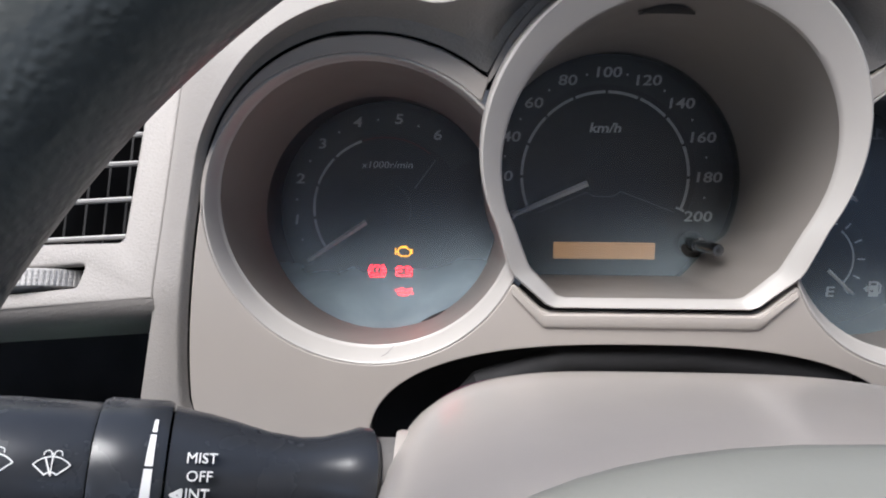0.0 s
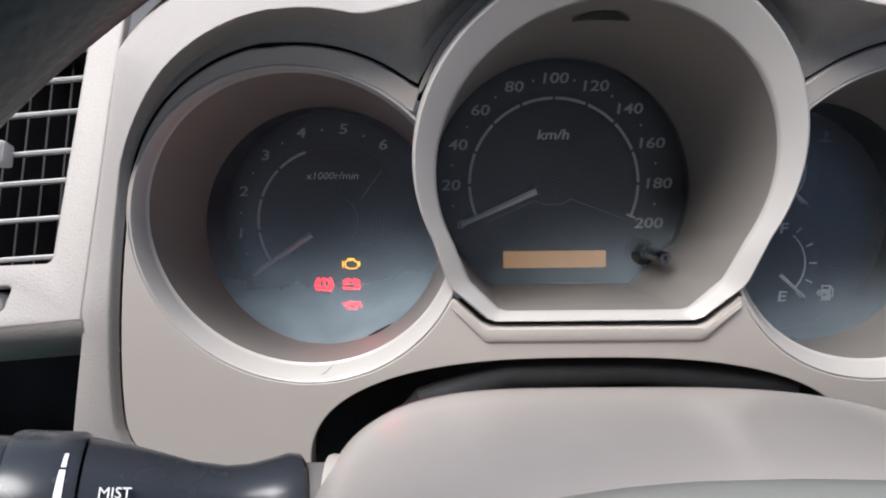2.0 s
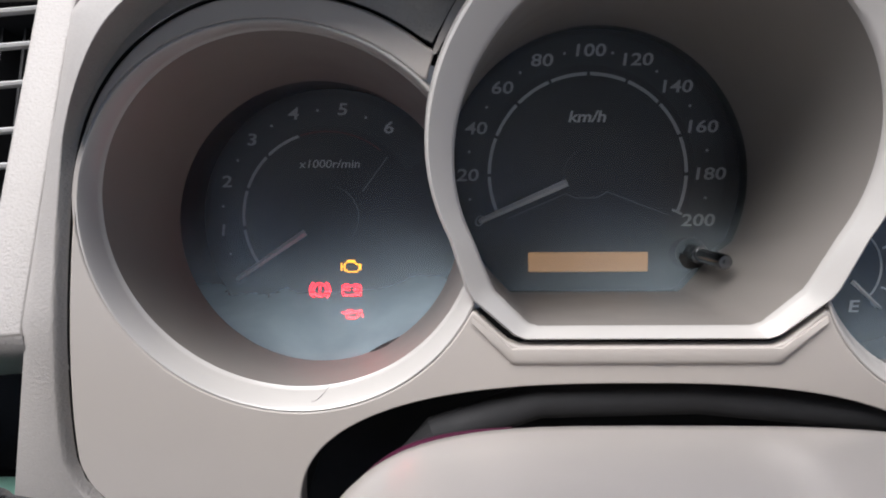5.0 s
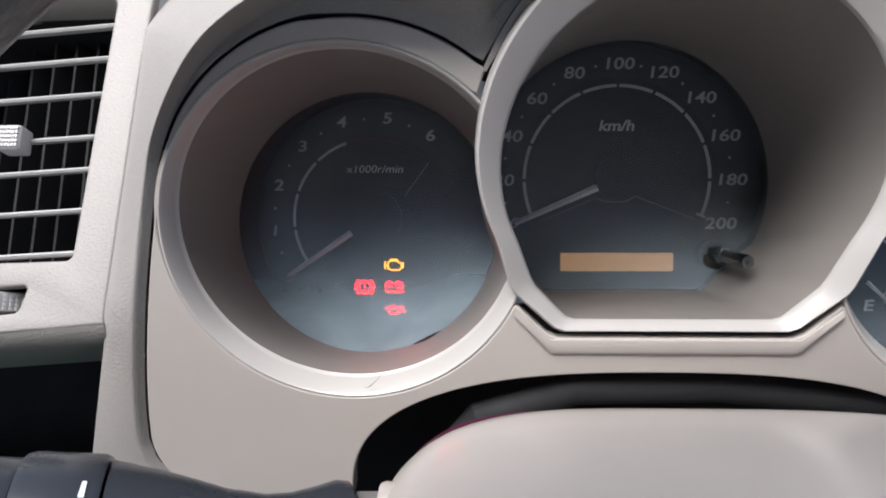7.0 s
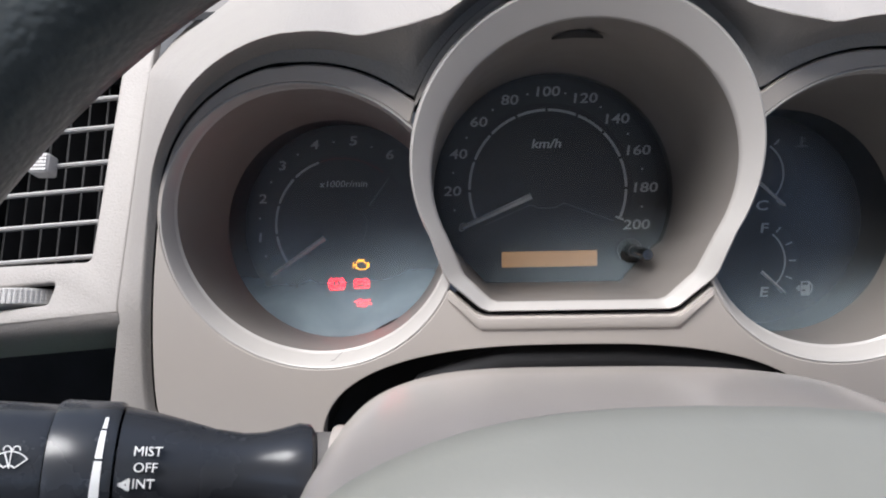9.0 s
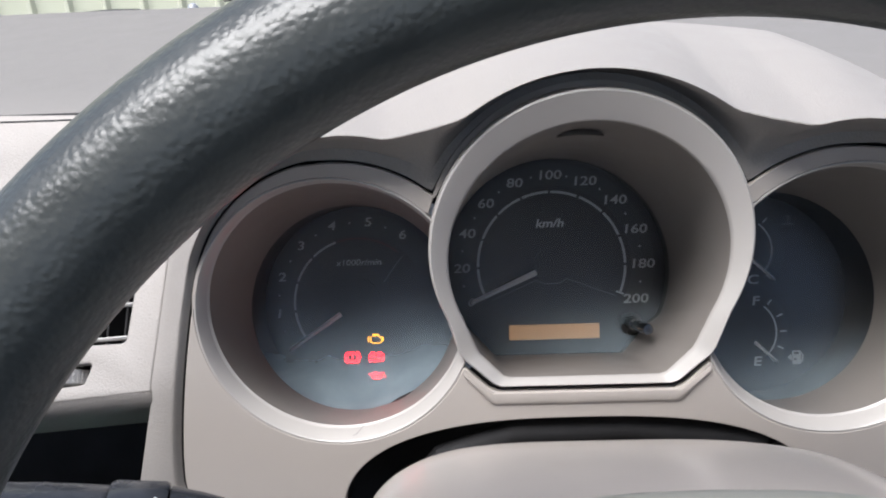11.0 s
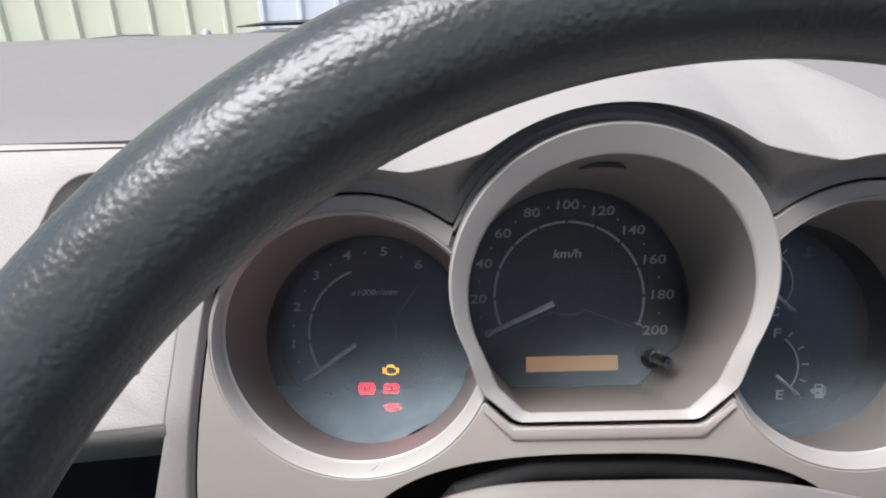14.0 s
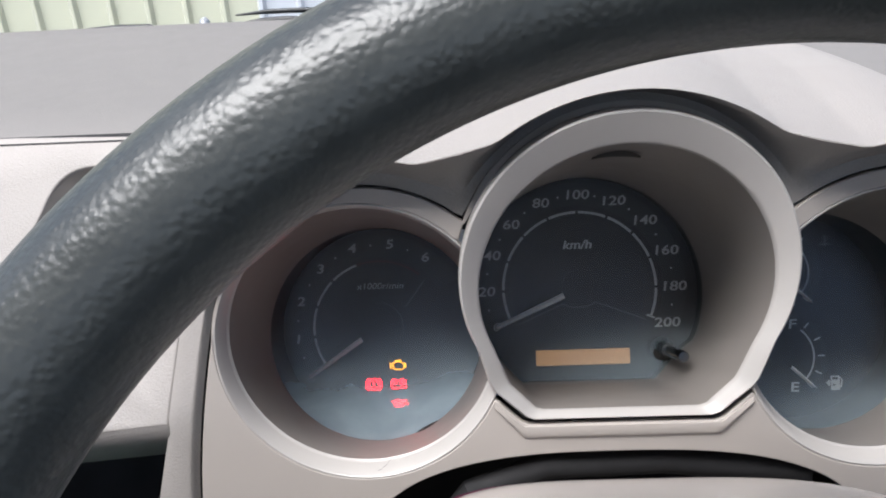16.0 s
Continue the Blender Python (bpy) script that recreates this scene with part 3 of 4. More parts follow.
def round_gauge(name, label, cx, side, bx):
    """A gauge in a round bowl: ring on the fascia, bowl, dial and lens. bx: the middle of the bowl's back."""
    g = thing(name, (cx, 0.37, -0.02), label, "gauge", GAUGES)
    ring = [(0.0587, 0.004), (0.0587, 0.0006), (0.0584, 0.0001), (0.0579, 0.0000), (0.0573, 0.0006), (0.0558, 0.0078), (0.0555, 0.0086), (0.0548, 0.0094)]
    def keep(pts, mx, mz, r):
        """Keeps points clear of the speedometer's bowl, a circle about (mx, mz)."""
        out = []
        for p in pts:
            q = r * r - (p.z - mz) ** 2
            lim = mx - math.sqrt(q) if q > 0 else 9
            x = min(p.x, lim) if cx < MID else max(p.x, 2 * mx - lim if q > 0 else -9)
            out.append(Vector((x, p.y, p.z)))
        return out

    def beside(pts):
        return keep(pts, SCX, SCZ, 0.0597)

    def front(pts):
        """Keeps points behind the speedometer's bezel, whose lower corners are cut off."""
        out = []
        for p in pts:
            dz = SP_S * TILT_UP.z - p.z
            if dz < 0:
                w = math.sqrt(max(0, 0.0610 ** 2 - dz * dz)) if dz > -0.0610 else -9
            elif dz < 0.0446:
                w = 0.0610 - 0.0095 * (dz / 0.0446) ** 2
            elif dz < 0.0600:
                w = 0.0515 - 0.0145 * (dz - 0.0446) / 0.0154
            else:
                w = -9
            x = min(p.x, SP_X - w) if cx < MID else max(p.x, SP_X + w)
            out.append(Vector((x, p.y, p.z)))
        return out

    part("bezel_ring", loft([front(ring_pts(cx, TS, r, d)) for r, d in ring], True), M_SILVER, g, "silver-grey bevelled ring")
    a = front(ring_pts(cx, TS, 0.0548, 0.0094))
    b = beside(ring_pts(bx, 0.0415, 0.0510, 0.336, FD))
    rows = [[p.lerp(q, t) for p, q in zip(a, b)] for t in (0, 0.05, 0.3, 0.6, 0.9, 1)]
    part("bowl", loft(rows, True), M_BOWL, g, "taupe satin bowl")
    part("dial_wall", loft([b, beside(ring_pts(bx, 0.0415, 0.0513, 0.342, FD)), beside(ring_pts(bx, 0.0415, 0.0520, 0.3664, FD))], True), M_BLACK, g)
    bm = bmesh.new()
    bm.faces.new([bm.verts.new(p) for p in beside(ring_pts(bx, 0.0415, 0.0521, 0.3662, FD))])
    part("dial_face", bm, M_DIAL, g, "black printed dial", False)
    rows = [[Vector((bx + (p.x - bx) * k, 0.3362 - 0.0004 * (1 - k * k), 0.0415 + (p.z - 0.0415) * k)) for p in beside(ring_pts(bx, 0.0415, 0.0511, 0.336, FD))] for k in (1, 0.9, 0.75, 0.6, 0.4, 0.2, 0.001)]
    lens = part("lens", loft(rows, True), M_LENS_WORN_HAZE if side < 0 else M_LENS_HAZE, g, "clear smudged lens with a reflection painted as haze at its foot")
    lens.visible_shadow = False
    return g


DY = 0.3656
tach = round_gauge("tachometer", "black-faced tachometer with white numerals in a round beige bowl", TX, -1, 0.0146)
TCX, TCZ = 0.0128, 0.0425


def tang(n):
    return 213.8 - 26.5 * n


part("dial_band", arc_band(TCX, TCZ, 0.0365, 0.0480, 232, 30, 0.3661), M_BAND, tach)
numerals(tach, [(str(n), TCX + 0.0430 * math.cos(radians(tang(n))), TCZ + 0.0430 * math.sin(radians(tang(n)))) for n in range(1, 7)], 0.0066, DY)
for n in range(6):
    a = radians(tang(n + 0.5))
    part("tick_dot", arc_band(TCX + 0.0425 * math.cos(a), TCZ + 0.0425 * math.sin(a), 0.0, 0.00055, 0, 360, DY, 8), M_PRINT, tach, smooth=False)
    part("scale_arc", arc_band(TCX, TCZ, 0.0335, 0.0346, tang(n) - 1.2, tang(n + 1) + 1.2 if n < 3 else tang(3.95), DY), M_PRINT, tach, smooth=False) if n < 4 else None
part("redline", arc_band(TCX, TCZ, 0.0338, 0.0343, tang(4.0), tang(6) - 4, DY), M_REDLINE, tach, smooth=False)
part("outline", stroke([(0.0369, 0.0660), (0.0269, 0.0526)], 0.0004, DY), M_FAINT, tach, smooth=False)
part("writing", letters("x1000r/min", 0.0047, Matrix.Translation(F(0.0138, 0.0635, DY)), wide=1.12, shear=0.15), M_PRINT, tach, smooth=False)
part("numeral", letters("0", 0.0062, Matrix.Translation(F(TCX - 0.0425 * 0.86, TCZ - 0.0425 * 0.60, DY)), wide=1.28, shear=0.18), M_FAINT, tach, smooth=False)
needle(tach, TCX, TCZ, 214.0, 0.0110, 0.0440, 0.0026, 0.3640)
part("needle_hub", arc_band(TCX, TCZ, 0.0, 0.0125, 0, 360, 0.3645, 32, 0.0015), M_DIAL, tach)


def at(cx, cz, pts, k=1.0):
    return [(cx + k * x, cz + k * z) for x, z in pts]


def lamp(name, bm, material, label):
    part(name, bm, material, tach, label, False)


U = 0.001
ex, ez = 0.0218, 0.0222
lamp("warning_lamp", join(stroke(at(ex, ez, [(-2.6, -1.5), (-2.6, 1.2), (-1.4, 1.9), (1.5, 1.9), (2.4, 0.9), (3.3, 0.9), (3.3, -1.0), (2.2, -2.1), (-1.2, -2.1), (-2.0, -1.5)], U), 0.0005, DY, closed=True), stroke(at(ex, ez, [(-1.4, 2.5), (1.4, 2.5)], U), 0.0006, DY), stroke(at(ex, ez, [(-3.9, -1.4), (-3.9, 1.4)], U), 0.00055, DY), stroke(at(ex, ez, [(-3.9, 0), (-2.6, 0)], U), 0.00055, DY), stroke(at(ex, ez, [(3.9, -1.0), (3.9, 1.0)], U), 0.00055, DY)), M_AMBER, "lit amber engine symbol")
ex, ez = 0.0219, 0.0128
lamp("warning_lamp", join(stroke(at(ex, ez, [(-3.6, -2.2), (-3.6, 1.5), (3.6, 1.5), (3.6, -2.2)], U), 0.0005, DY, closed=True), stroke(at(ex, ez, [(-2.6, 2.1), (-1.2, 2.1)], U), 0.00055, DY), stroke(at(ex, ez, [(1.2, 2.1), (2.6, 2.1)], U), 0.00055, DY), stroke(at(ex, ez, [(-2.5, 0), (-0.9, 0)], U), 0.0006, DY), stroke(at(ex, ez, [(0.9, 0), (2.5, 0)], U), 0.0006, DY), stroke(at(ex, ez, [(1.7, -0.8), (1.7, 0.8)], U), 0.0006, DY)), M_RED, "lit red battery symbol")
ex, ez = 0.0090, 0.0127
lamp("warning_lamp", join(arc_band(ex, ez, 0.0023, 0.0030, 0, 360, DY, 24), arc_band(ex, ez, 0.0036, 0.0043, 130, 230, DY), arc_band(ex, ez, 0.0036, 0.0043, -50, 50, DY), stroke(at(ex, ez, [(0, 1.4), (0, -0.3)], U), 0.0005, DY), stroke(at(ex, ez, [(0, -1.1), (0, -1.3)], U), 0.0005, DY)), M_RED, "lit red brake symbol")
ex, ez = 0.0219, 0.0027
lamp("warning_lamp", join(stroke(at(ex, ez, [(-2.2, -1.5), (-2.2, 0.7), (0.8, 0.7), (3.6, 1.5), (1.6, -1.5)], U), 0.00055, DY, closed=True), stroke(at(ex, ez, [(-4.0, 0.9), (-2.2, 0.2)], U), 0.00055, DY), stroke(at(ex, ez, [(-0.9, 0.7), (-0.9, 1.6)], U), 0.00055, DY), stroke(at(ex, ez, [(-1.8, 1.7), (0.1, 1.7)], U), 0.0005, DY), stroke(at(ex, ez, [(4.3, -0.2), (4.3, -0.9)], U), 0.0005, DY)), M_RED, "lit red oil can symbol")

part("scratch", tube([P(TX + r * math.cos(radians(a)), TS + r * math.sin(radians(a)), d) for a, r, d in ((-86, 0.0556, 0.0012), (-84, 0.0548, 0.0006), (-82, 0.0535, 0.0011), (-79, 0.0515, 0.0024))], [0.00005, 0.00012, 0.0001, 0.00004], 6), M_BLACK, tach, "thin dark scratch")

# speedometer
speedo = thing("speedometer", (SP_X, 0.37, 0.0), "black-faced speedometer with white numerals in a silver bezel", "gauge", GAUGES)


def PB(x, s, d=0.0):
    """A point of the bezel's own plane, which leans out further than the fascia: d into it."""
    return P(x, s, d - 0.11 * (s - 0.009))


# radius, middle, depth, and the flat bottom's numbers
bez = [(0.0645, 0.0698, 0.0085, 0.0607, 0.0382, 0.0530, 0.0463), (0.0646, 0.0698, 0.0050, 0.0607, 0.0382, 0.0530, 0.0463), (0.0645, 0.0698, 0.0016, 0.0606, 0.0381, 0.0529, 0.0462), (0.0641, 0.0698, 0.0002, 0.0603, 0.0379, 0.0526, 0.0459),
       (0.0634, 0.0697, -0.0003, 0.0596, 0.0375, 0.0521, 0.0453), (0.0577, 0.0655, 0.0032, 0.0542, 0.0345, 0.0464, 0.0412), (0.0571, 0.0649, 0.0038, 0.0534, 0.0341, 0.0458, 0.0407), (0.0567, 0.0646, 0.0056, 0.0530, 0.0338, 0.0454, 0.0403)]
gap = loft([ring_pts(SP_X, SP_S, r, 0.0060, P, f) for r, f in ((0.0640, (0.0600, 0.0378, 0.0525, 0.0458)), (0.0690, (0.0650, 0.0410, 0.0565, 0.0495)))], True)
bmesh.ops.delete(gap, geom=[f for f in gap.faces if any(within((v.co.x, (v.co - Vector((0, 0.284, 0))).dot(TILT_UP)), h) for h in (holes[0], holes[2]) for v in f.verts)], context="FACES")
for upper in (True, False):
    piece = gap.copy()
    bmesh.ops.delete(piece, geom=[f for f in piece.faces if (f.calc_center_median().z > 0.065) != upper], context="FACES")
    part("bezel_gap", piece, M_GAP, speedo)
gap.free()
part("bezel_ring", loft([ring_pts(SP_X, c, r, d, PB, tuple(f)) for r, c, d, *f in bez], True), M_SILVER, speedo, "silver-painted bezel with a flat bottom")
a = ring_pts(SP_X, 0.0646, 0.0567, 0.0054, PB, (0.0530, 0.0338, 0.0454, 0.0403))
b = ring_pts(SCX, SCZ, 0.0583, 0.356, FD, (0.0440, 0.0330, 0.0455, 0.0300))
part("bowl", loft([[p.lerp(q, t) for p, q in zip(a, b)] for t in (0, 0.03, 0.3, 0.6, 0.97, 1)], True), M_BOWL, speedo, "taupe satin bowl")
part("dial_wall", loft([b, ring_pts(SCX, SCZ, 0.0587, 0.360, FD, (0.0444, 0.0333, 0.0458, 0.0303)), ring_pts(SCX, SCZ, 0.0591, 0.3666, FD, (0.0448, 0.0336, 0.0462, 0.0306))], True), M_BLACK, speedo)
bm = bmesh.new()
bm.faces.new([bm.verts.new(p) for p in ring_pts(SCX, SCZ, 0.0592, 0.3666, FD, (0.0449, 0.0337, 0.0463, 0.0307))])
part("dial_face", bm, M_DIAL, speedo, "black printed dial", False)
rows = [[Vector((SCX + (p.x - SCX) * k, 0.3562 - 0.0004 * (1 - k * k), SCZ + (p.z - SCZ) * k)) for p in ring_pts(SCX, SCZ, 0.0584, 0.356, FD, (0.0441, 0.0331, 0.0456, 0.0301))] for k in (1, 0.9, 0.75, 0.6, 0.4, 0.2, 0.001)]
part("lens", loft(rows, True), M_LENS, speedo, "clear smudged lens with a reflection painted as haze at its foot").visible_shadow = False
NX, NZ = 0.1169, 0.0592


def sang(v):
    return 90 - (v - 100) * 1.135


part("dial_band", arc_band(NX, NZ, 0.0428, 0.0545, 205, -25, 0.3661), M_BAND, speedo)
numerals(speedo, [(str(v), NX + 0.0480 * math.cos(radians(sang(v))), NZ + 0.0480 * math.sin(radians(sang(v)))) for v in range(20, 201, 20)], 0.0068, DY)
part("numeral", letters("0", 0.0064, Matrix.Translation(F(NX + 0.0475 * math.cos(radians(sang(0))), NZ + 0.0475 * math.sin(radians(sang(0))), DY)), wide=1.28, shear=0.18), M_PRINT, speedo, smooth=False)
for k in range(10):
    a = radians(sang(10 + 20 * k))
    part("tick_dot", arc_band(NX + 0.0480 * math.cos(a), NZ + 0.0480 * math.sin(a), 0.0, 0.00055, 0, 360, DY, 8), M_PRINT, speedo, smooth=False)
    part("scale_arc", arc_band(NX, NZ, 0.0385, 0.0398, sang(20 * k) - 0.9, sang(20 * k + 20) + 0.9, DY), M_PRINT, speedo, smooth=False)
for a in (sang(0), sang(200)):
    c, s = math.cos(radians(a)), math.sin(radians(a))
    part("end_tick", stroke([(NX + 0.0374 * c, NZ + 0.0374 * s), (NX + 0.0408 * c, NZ + 0.0408 * s)], 0.0010, DY), M_PRINT, speedo, smooth=False)
part("outline", stroke([(0.0850, 0.0412), (0.1083, 0.0512), (0.1123, 0.0494), (0.1206, 0.0494), (0.1248, 0.0518), (0.1498, 0.0422)], 0.0004, DY), M_FAINT, speedo, smooth=False)
part("writing", letters("km/h", 0.0062, Matrix.Translation(F(0.1164, 0.0814, DY)), wide=1.2, shear=0.18, bold=0.02), M_PRINT, speedo, smooth=False)
needle(speedo, NX, NZ, 203.6, 0.0090, 0.0465, 0.0030, 0.3640)
part("needle_hub", arc_band(NX, NZ, 0.0, 0.0095, 0, 360, 0.3645, 32, 0.0015), M_DIAL, speedo)
part("odometer_screen", box(0.0933, 0.1413, 0.3648, 0.3660, 0.0197, 0.0277, 0.0004, 1), M_LCD, speedo, "blank amber display")
kx, kz = 0.1560, 0.0282
stem = part("reset_knob", join(tube([(kx, 0.3655, kz - 0.001), (kx, 0.3570, kz - 0.0005), (kx, 0.3569, kz)], [0.0062, 0.0062, 0.0045], 28), tube([(kx, 0.36, kz), (kx, 0.345, kz), (kx, 0.3449, kz), (kx, 0.3200, kz), (kx, 0.3188, kz), (kx, 0.3180, kz)], [0.0034, 0.0034, 0.0026, 0.0026, 0.0024, 0.0012], 24), tube([(kx, 0.330, kz), (kx, 0.3298, kz), (kx, 0.3192, kz), (kx, 0.3180, kz)], [0.0022, 0.0027, 0.0027, 0.0022], 24)), M_CHROME, speedo, "smoked chrome trip knob")
part("sensor_slot", loft([[Vector((0.1190 + 0.0095 * u, 0.266 + 0.0055 * v * (1.02 - u * u), 0.1143 - 0.0016 * u * u - 0.0004 * v)) for u in (-1, -0.9, -0.7, -0.4, 0, 0.4, 0.7, 0.9, 1)] for v in (-1, 0, 1)]), M_BLACK, speedo, "dark slot in the bowl's roof")

# fuel and temperature
fuel = round_gauge("fuel_gauge", "black-faced fuel and temperature gauge in a round beige bowl", FX, 1, 0.2195)
GX, GZ = 0.2173, 0.0208
part("dial_band", arc_band(GX, GZ, 0.0185, 0.0240, 48, -48, 0.3661), M_BAND, fuel)
part("scale_arc", arc_band(GX, GZ, 0.0168, 0.0176, 50, -44, DY), M_PRINT, fuel, smooth=False)
for a in (48, 24, 0, -24, -46):
    c, s = math.cos(radians(a)), math.sin(radians(a))
    part("tick", stroke([(GX + 0.0195 * c, GZ + 0.0195 * s), (GX + 0.0222 * c, GZ + 0.0222 * s)], 0.0007, DY), M_PRINT, fuel, smooth=False)
needle(fuel, 0.2144, 0.0230, -43, 0.011, 0.0262, 0.0017, 0.3640)
numerals(fuel, [("F", 0.2239, 0.0370), ("E", 0.2238, 0.0050), ("C", 0.2228, 0.0483)], 0.0068, DY)
part("scale_arc", arc_band(GX - 0.001, 0.0642, 0.0168, 0.0176, 52, -44, DY), M_PRINT, fuel, smooth=False)
part("dial_band", arc_band(GX - 0.001, 0.0642, 0.0185, 0.0240, 48, -48, 0.3661), M_BAND, fuel)
for a in (48, -44):
    c, s = math.cos(radians(a)), math.sin(radians(a))
    part("tick", stroke([(GX - 0.001 + 0.0195 * c, 0.0642 + 0.0195 * s), (GX - 0.001 + 0.0222 * c, 0.0642 + 0.0222 * s)], 0.0007, DY), M_PRINT, fuel, smooth=False)
needle(fuel, 0.2137, 0.0670, -43, 0.011, 0.0268, 0.0017, 0.3640)
hx, hz = 0.2423, 0.0792
part("thermometer_symbol", join(stroke(at(hx, hz, [(0, 2.6), (0, -1.6)], U), 0.0009, DY), stroke(at(hx, hz, [(0, 2.0), (1.6, 2.0)], U), 0.0006, DY), stroke(at(hx, hz, [(0, 0.8), (1.6, 0.8)], U), 0.0006, DY), stroke(at(hx, hz, [(-3, -2.0), (-1.5, -1.6), (0, -2.2), (1.5, -1.6), (3, -2.0)], U), 0.0006, DY)), M_FAINT, fuel, smooth=False)
px_, pz_ = 0.2447, 0.0068
part("pump_symbol", join(stroke(at(px_, pz_, [(-2.0, -3.2), (-2.0, 3.2), (1.6, 3.2), (1.6, -3.2)], U), 0.0007, DY, closed=True), stroke(at(px_, pz_, [(-1.4, 0.5), (1.0, 0.5), (1.0, -2.6), (-1.4, -2.6)], U), 0.0022, DY), stroke(at(px_, pz_, [(1.8, -2.0), (2.8, -2.0), (3.2, 1.4), (2.2, 2.6)], U), 0.0006, DY), stroke(at(px_, pz_, [(-3.2, -1.0), (-4.2, 0), (-3.2, 1.0)], U), 0.0009, DY, closed=True)), M_PRINT, fuel, smooth=False)

# ---- column, stalk, wheel ----
column = thing("steering_column", (MID, 0.22, -0.16), "beige plastic steering column cover", "column cover")
CX = 0.1120


def cover_ring(y, w, zt):
    """A section of the column cover, wider on the passenger's side."""
    out = []
    for j in range(96):
        a = 2 * math.pi * j / 96
        c, q = math.cos(a), math.sin(a)
        half = w if c < 0 else w + 0.036
        out.append(Vector((CX + half * math.copysign(abs(c) ** 0.56, c), y, zt - 0.062 + 0.062 * math.copysign(abs(q) ** 0.40, q) - 0.005 * c * c * (q > 0))))
    return out


part("upper_cover", loft([cover_ring(*q) for q in ((0.292, 0.0720, -0.034), (0.268, 0.0780, -0.0175), (0.256, 0.0815, -0.0095), (0.248, 0.0835, -0.0062), (0.240, 0.0845, -0.0048), (0.228, 0.0852, -0.0043), (0.210, 0.0860, -0.0045), (0.190, 0.0870, -0.0058), (0.170, 0.0875, -0.0085), (0.150, 0.0870, -0.0125), (0.138, 0.0855, -0.0190), (0.133, 0.0830, -0.030))], True, True), M_COWL, column, "smooth beige upper cover")
collar = []
for x, g in ((0.0318, 0.86), (0.0312, 0.95), (0.0325, 0.98), (0.0360, 0.96), (0.0430, 0.94)):
    collar.append([Vector((x, 0.228 + 0.016 * g * math.cos(b), -0.036 + 0.0150 * g * math.sin(b))) for b in (2 * math.pi * j / 32 for j in range(32))])
part("stalk_collar", loft(collar, True), M_COWL, column, "pale collar round the stalk's root")
edge = [p + Vector((0, 0, 0.0012)) for p in cover_ring(0.262, 0.0815, -0.0118)[27:48]]
part("wire_sleeve", tube(edge, [0.0017 * min(1, 0.15 + k / 8) for k in range(len(edge))], 10), M_MAROON, column, "maroon rubber edge behind the cover")
# coloured near-black so that the hollow behind the cover stays in shade
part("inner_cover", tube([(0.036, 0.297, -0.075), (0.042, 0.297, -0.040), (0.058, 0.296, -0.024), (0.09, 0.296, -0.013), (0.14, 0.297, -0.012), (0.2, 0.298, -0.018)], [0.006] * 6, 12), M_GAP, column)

stalk = thing("wiper_stalk", (0.035, 0.215, -0.033), "satin black wiper stalk with white markings", "wiper stalk")


def S(x):
    """The stalk's axis."""
    return Vector((x, 0.2066 + 0.30 * (x + 0.034), -0.0270 - 0.13 * (x + 0.034)))


def stalk_tube(stations, n=40):
    return tube([S(x) for x, r in stations], [r for x, r in stations], n)


part("arm", stalk_tube([(0.0245, 0.0030), (0.0243, 0.0128), (0.0228, 0.0148), (0.0195, 0.0150), (0.0150, 0.0134), (0.0090, 0.0117), (0.0030, 0.0112), (-0.006, 0.0124), (-0.014, 0.0146), (-0.022, 0.0166), (-0.0315, 0.0184), (-0.0318, 0.0170)]), M_STALK, stalk)
part("switch_ring", stalk_tube([(-0.0320, 0.0165), (-0.0322, 0.0192), (-0.0335, 0.0198), (-0.0480, 0.0200), (-0.0495, 0.0194), (-0.0497, 0.0170)]), M_STALK, stalk, "black rotating switch ring")
part("end_knob", stalk_tube([(-0.0498, 0.0165), (-0.0500, 0.0180), (-0.0510, 0.0184), (-0.070, 0.0188), (-0.090, 0.0186), (-0.100, 0.0176), (-0.104, 0.0150), (-0.105, 0.0)]), M_STALK, stalk, "black push knob")
part("root", stalk_tube([(0.0246, 0.0100), (0.0246, 0.0122), (0.0300, 0.0124), (0.0300, 0.0112), (0.0345, 0.0112), (0.040, 0.0110)]), M_TOP, stalk, "grey plastic root")


def on_stalk(x, up, r):
    """A frame on the stalk's skin: its -y points out, its z up round it."""
    along = Vector((1, 0.30, -0.13)).normalized()
    inward = Vector((-0.30, 1, 0)).normalized()
    above = along.cross(inward).normalized()
    turn = Matrix((along, inward, above)).transposed().to_4x4()
    return Matrix.Translation(S(x)) @ turn @ Matrix.Rotation(-radians(up), 4, "X") @ Matrix.Translation((0, -r, 0))


for text, x, up in (("MIST", -0.0234, 32), ("OFF", -0.0236, 17), ("INT", -0.0238, 2)):
    part("writing", letters(text, 0.0039, on_stalk(x, up, 0.0178), depth=0.0004, wide=1.0), M_SYMBOL, stalk, smooth=False)
bm = stroke([(-0.0313, 0.0), (-0.0292, 0.0012), (-0.0292, -0.0012)], 0.0010, 0, closed=True)
bm.transform(on_stalk(0.0, 2, 0.0186))
part("arrow_mark", bm, M_SYMBOL, stalk, smooth=False)
for a0, a1, w in ((62, 50, 0.0010), (48, 24, 0.0016), (22, -8, 0.0022)):
    rows = []
    for k in range(7):
        a = radians(a0 + (a1 - a0) * k / 6)
        ww = w * (0.75 + 0.25 * k / 6)
        rows.append([on_stalk(x, math.degrees(a), 0.0202).translation for x in (-0.0352 - ww, -0.0352 + ww * 0.2)])
    part("mark_bar", loft(rows), M_SYMBOL, stalk)


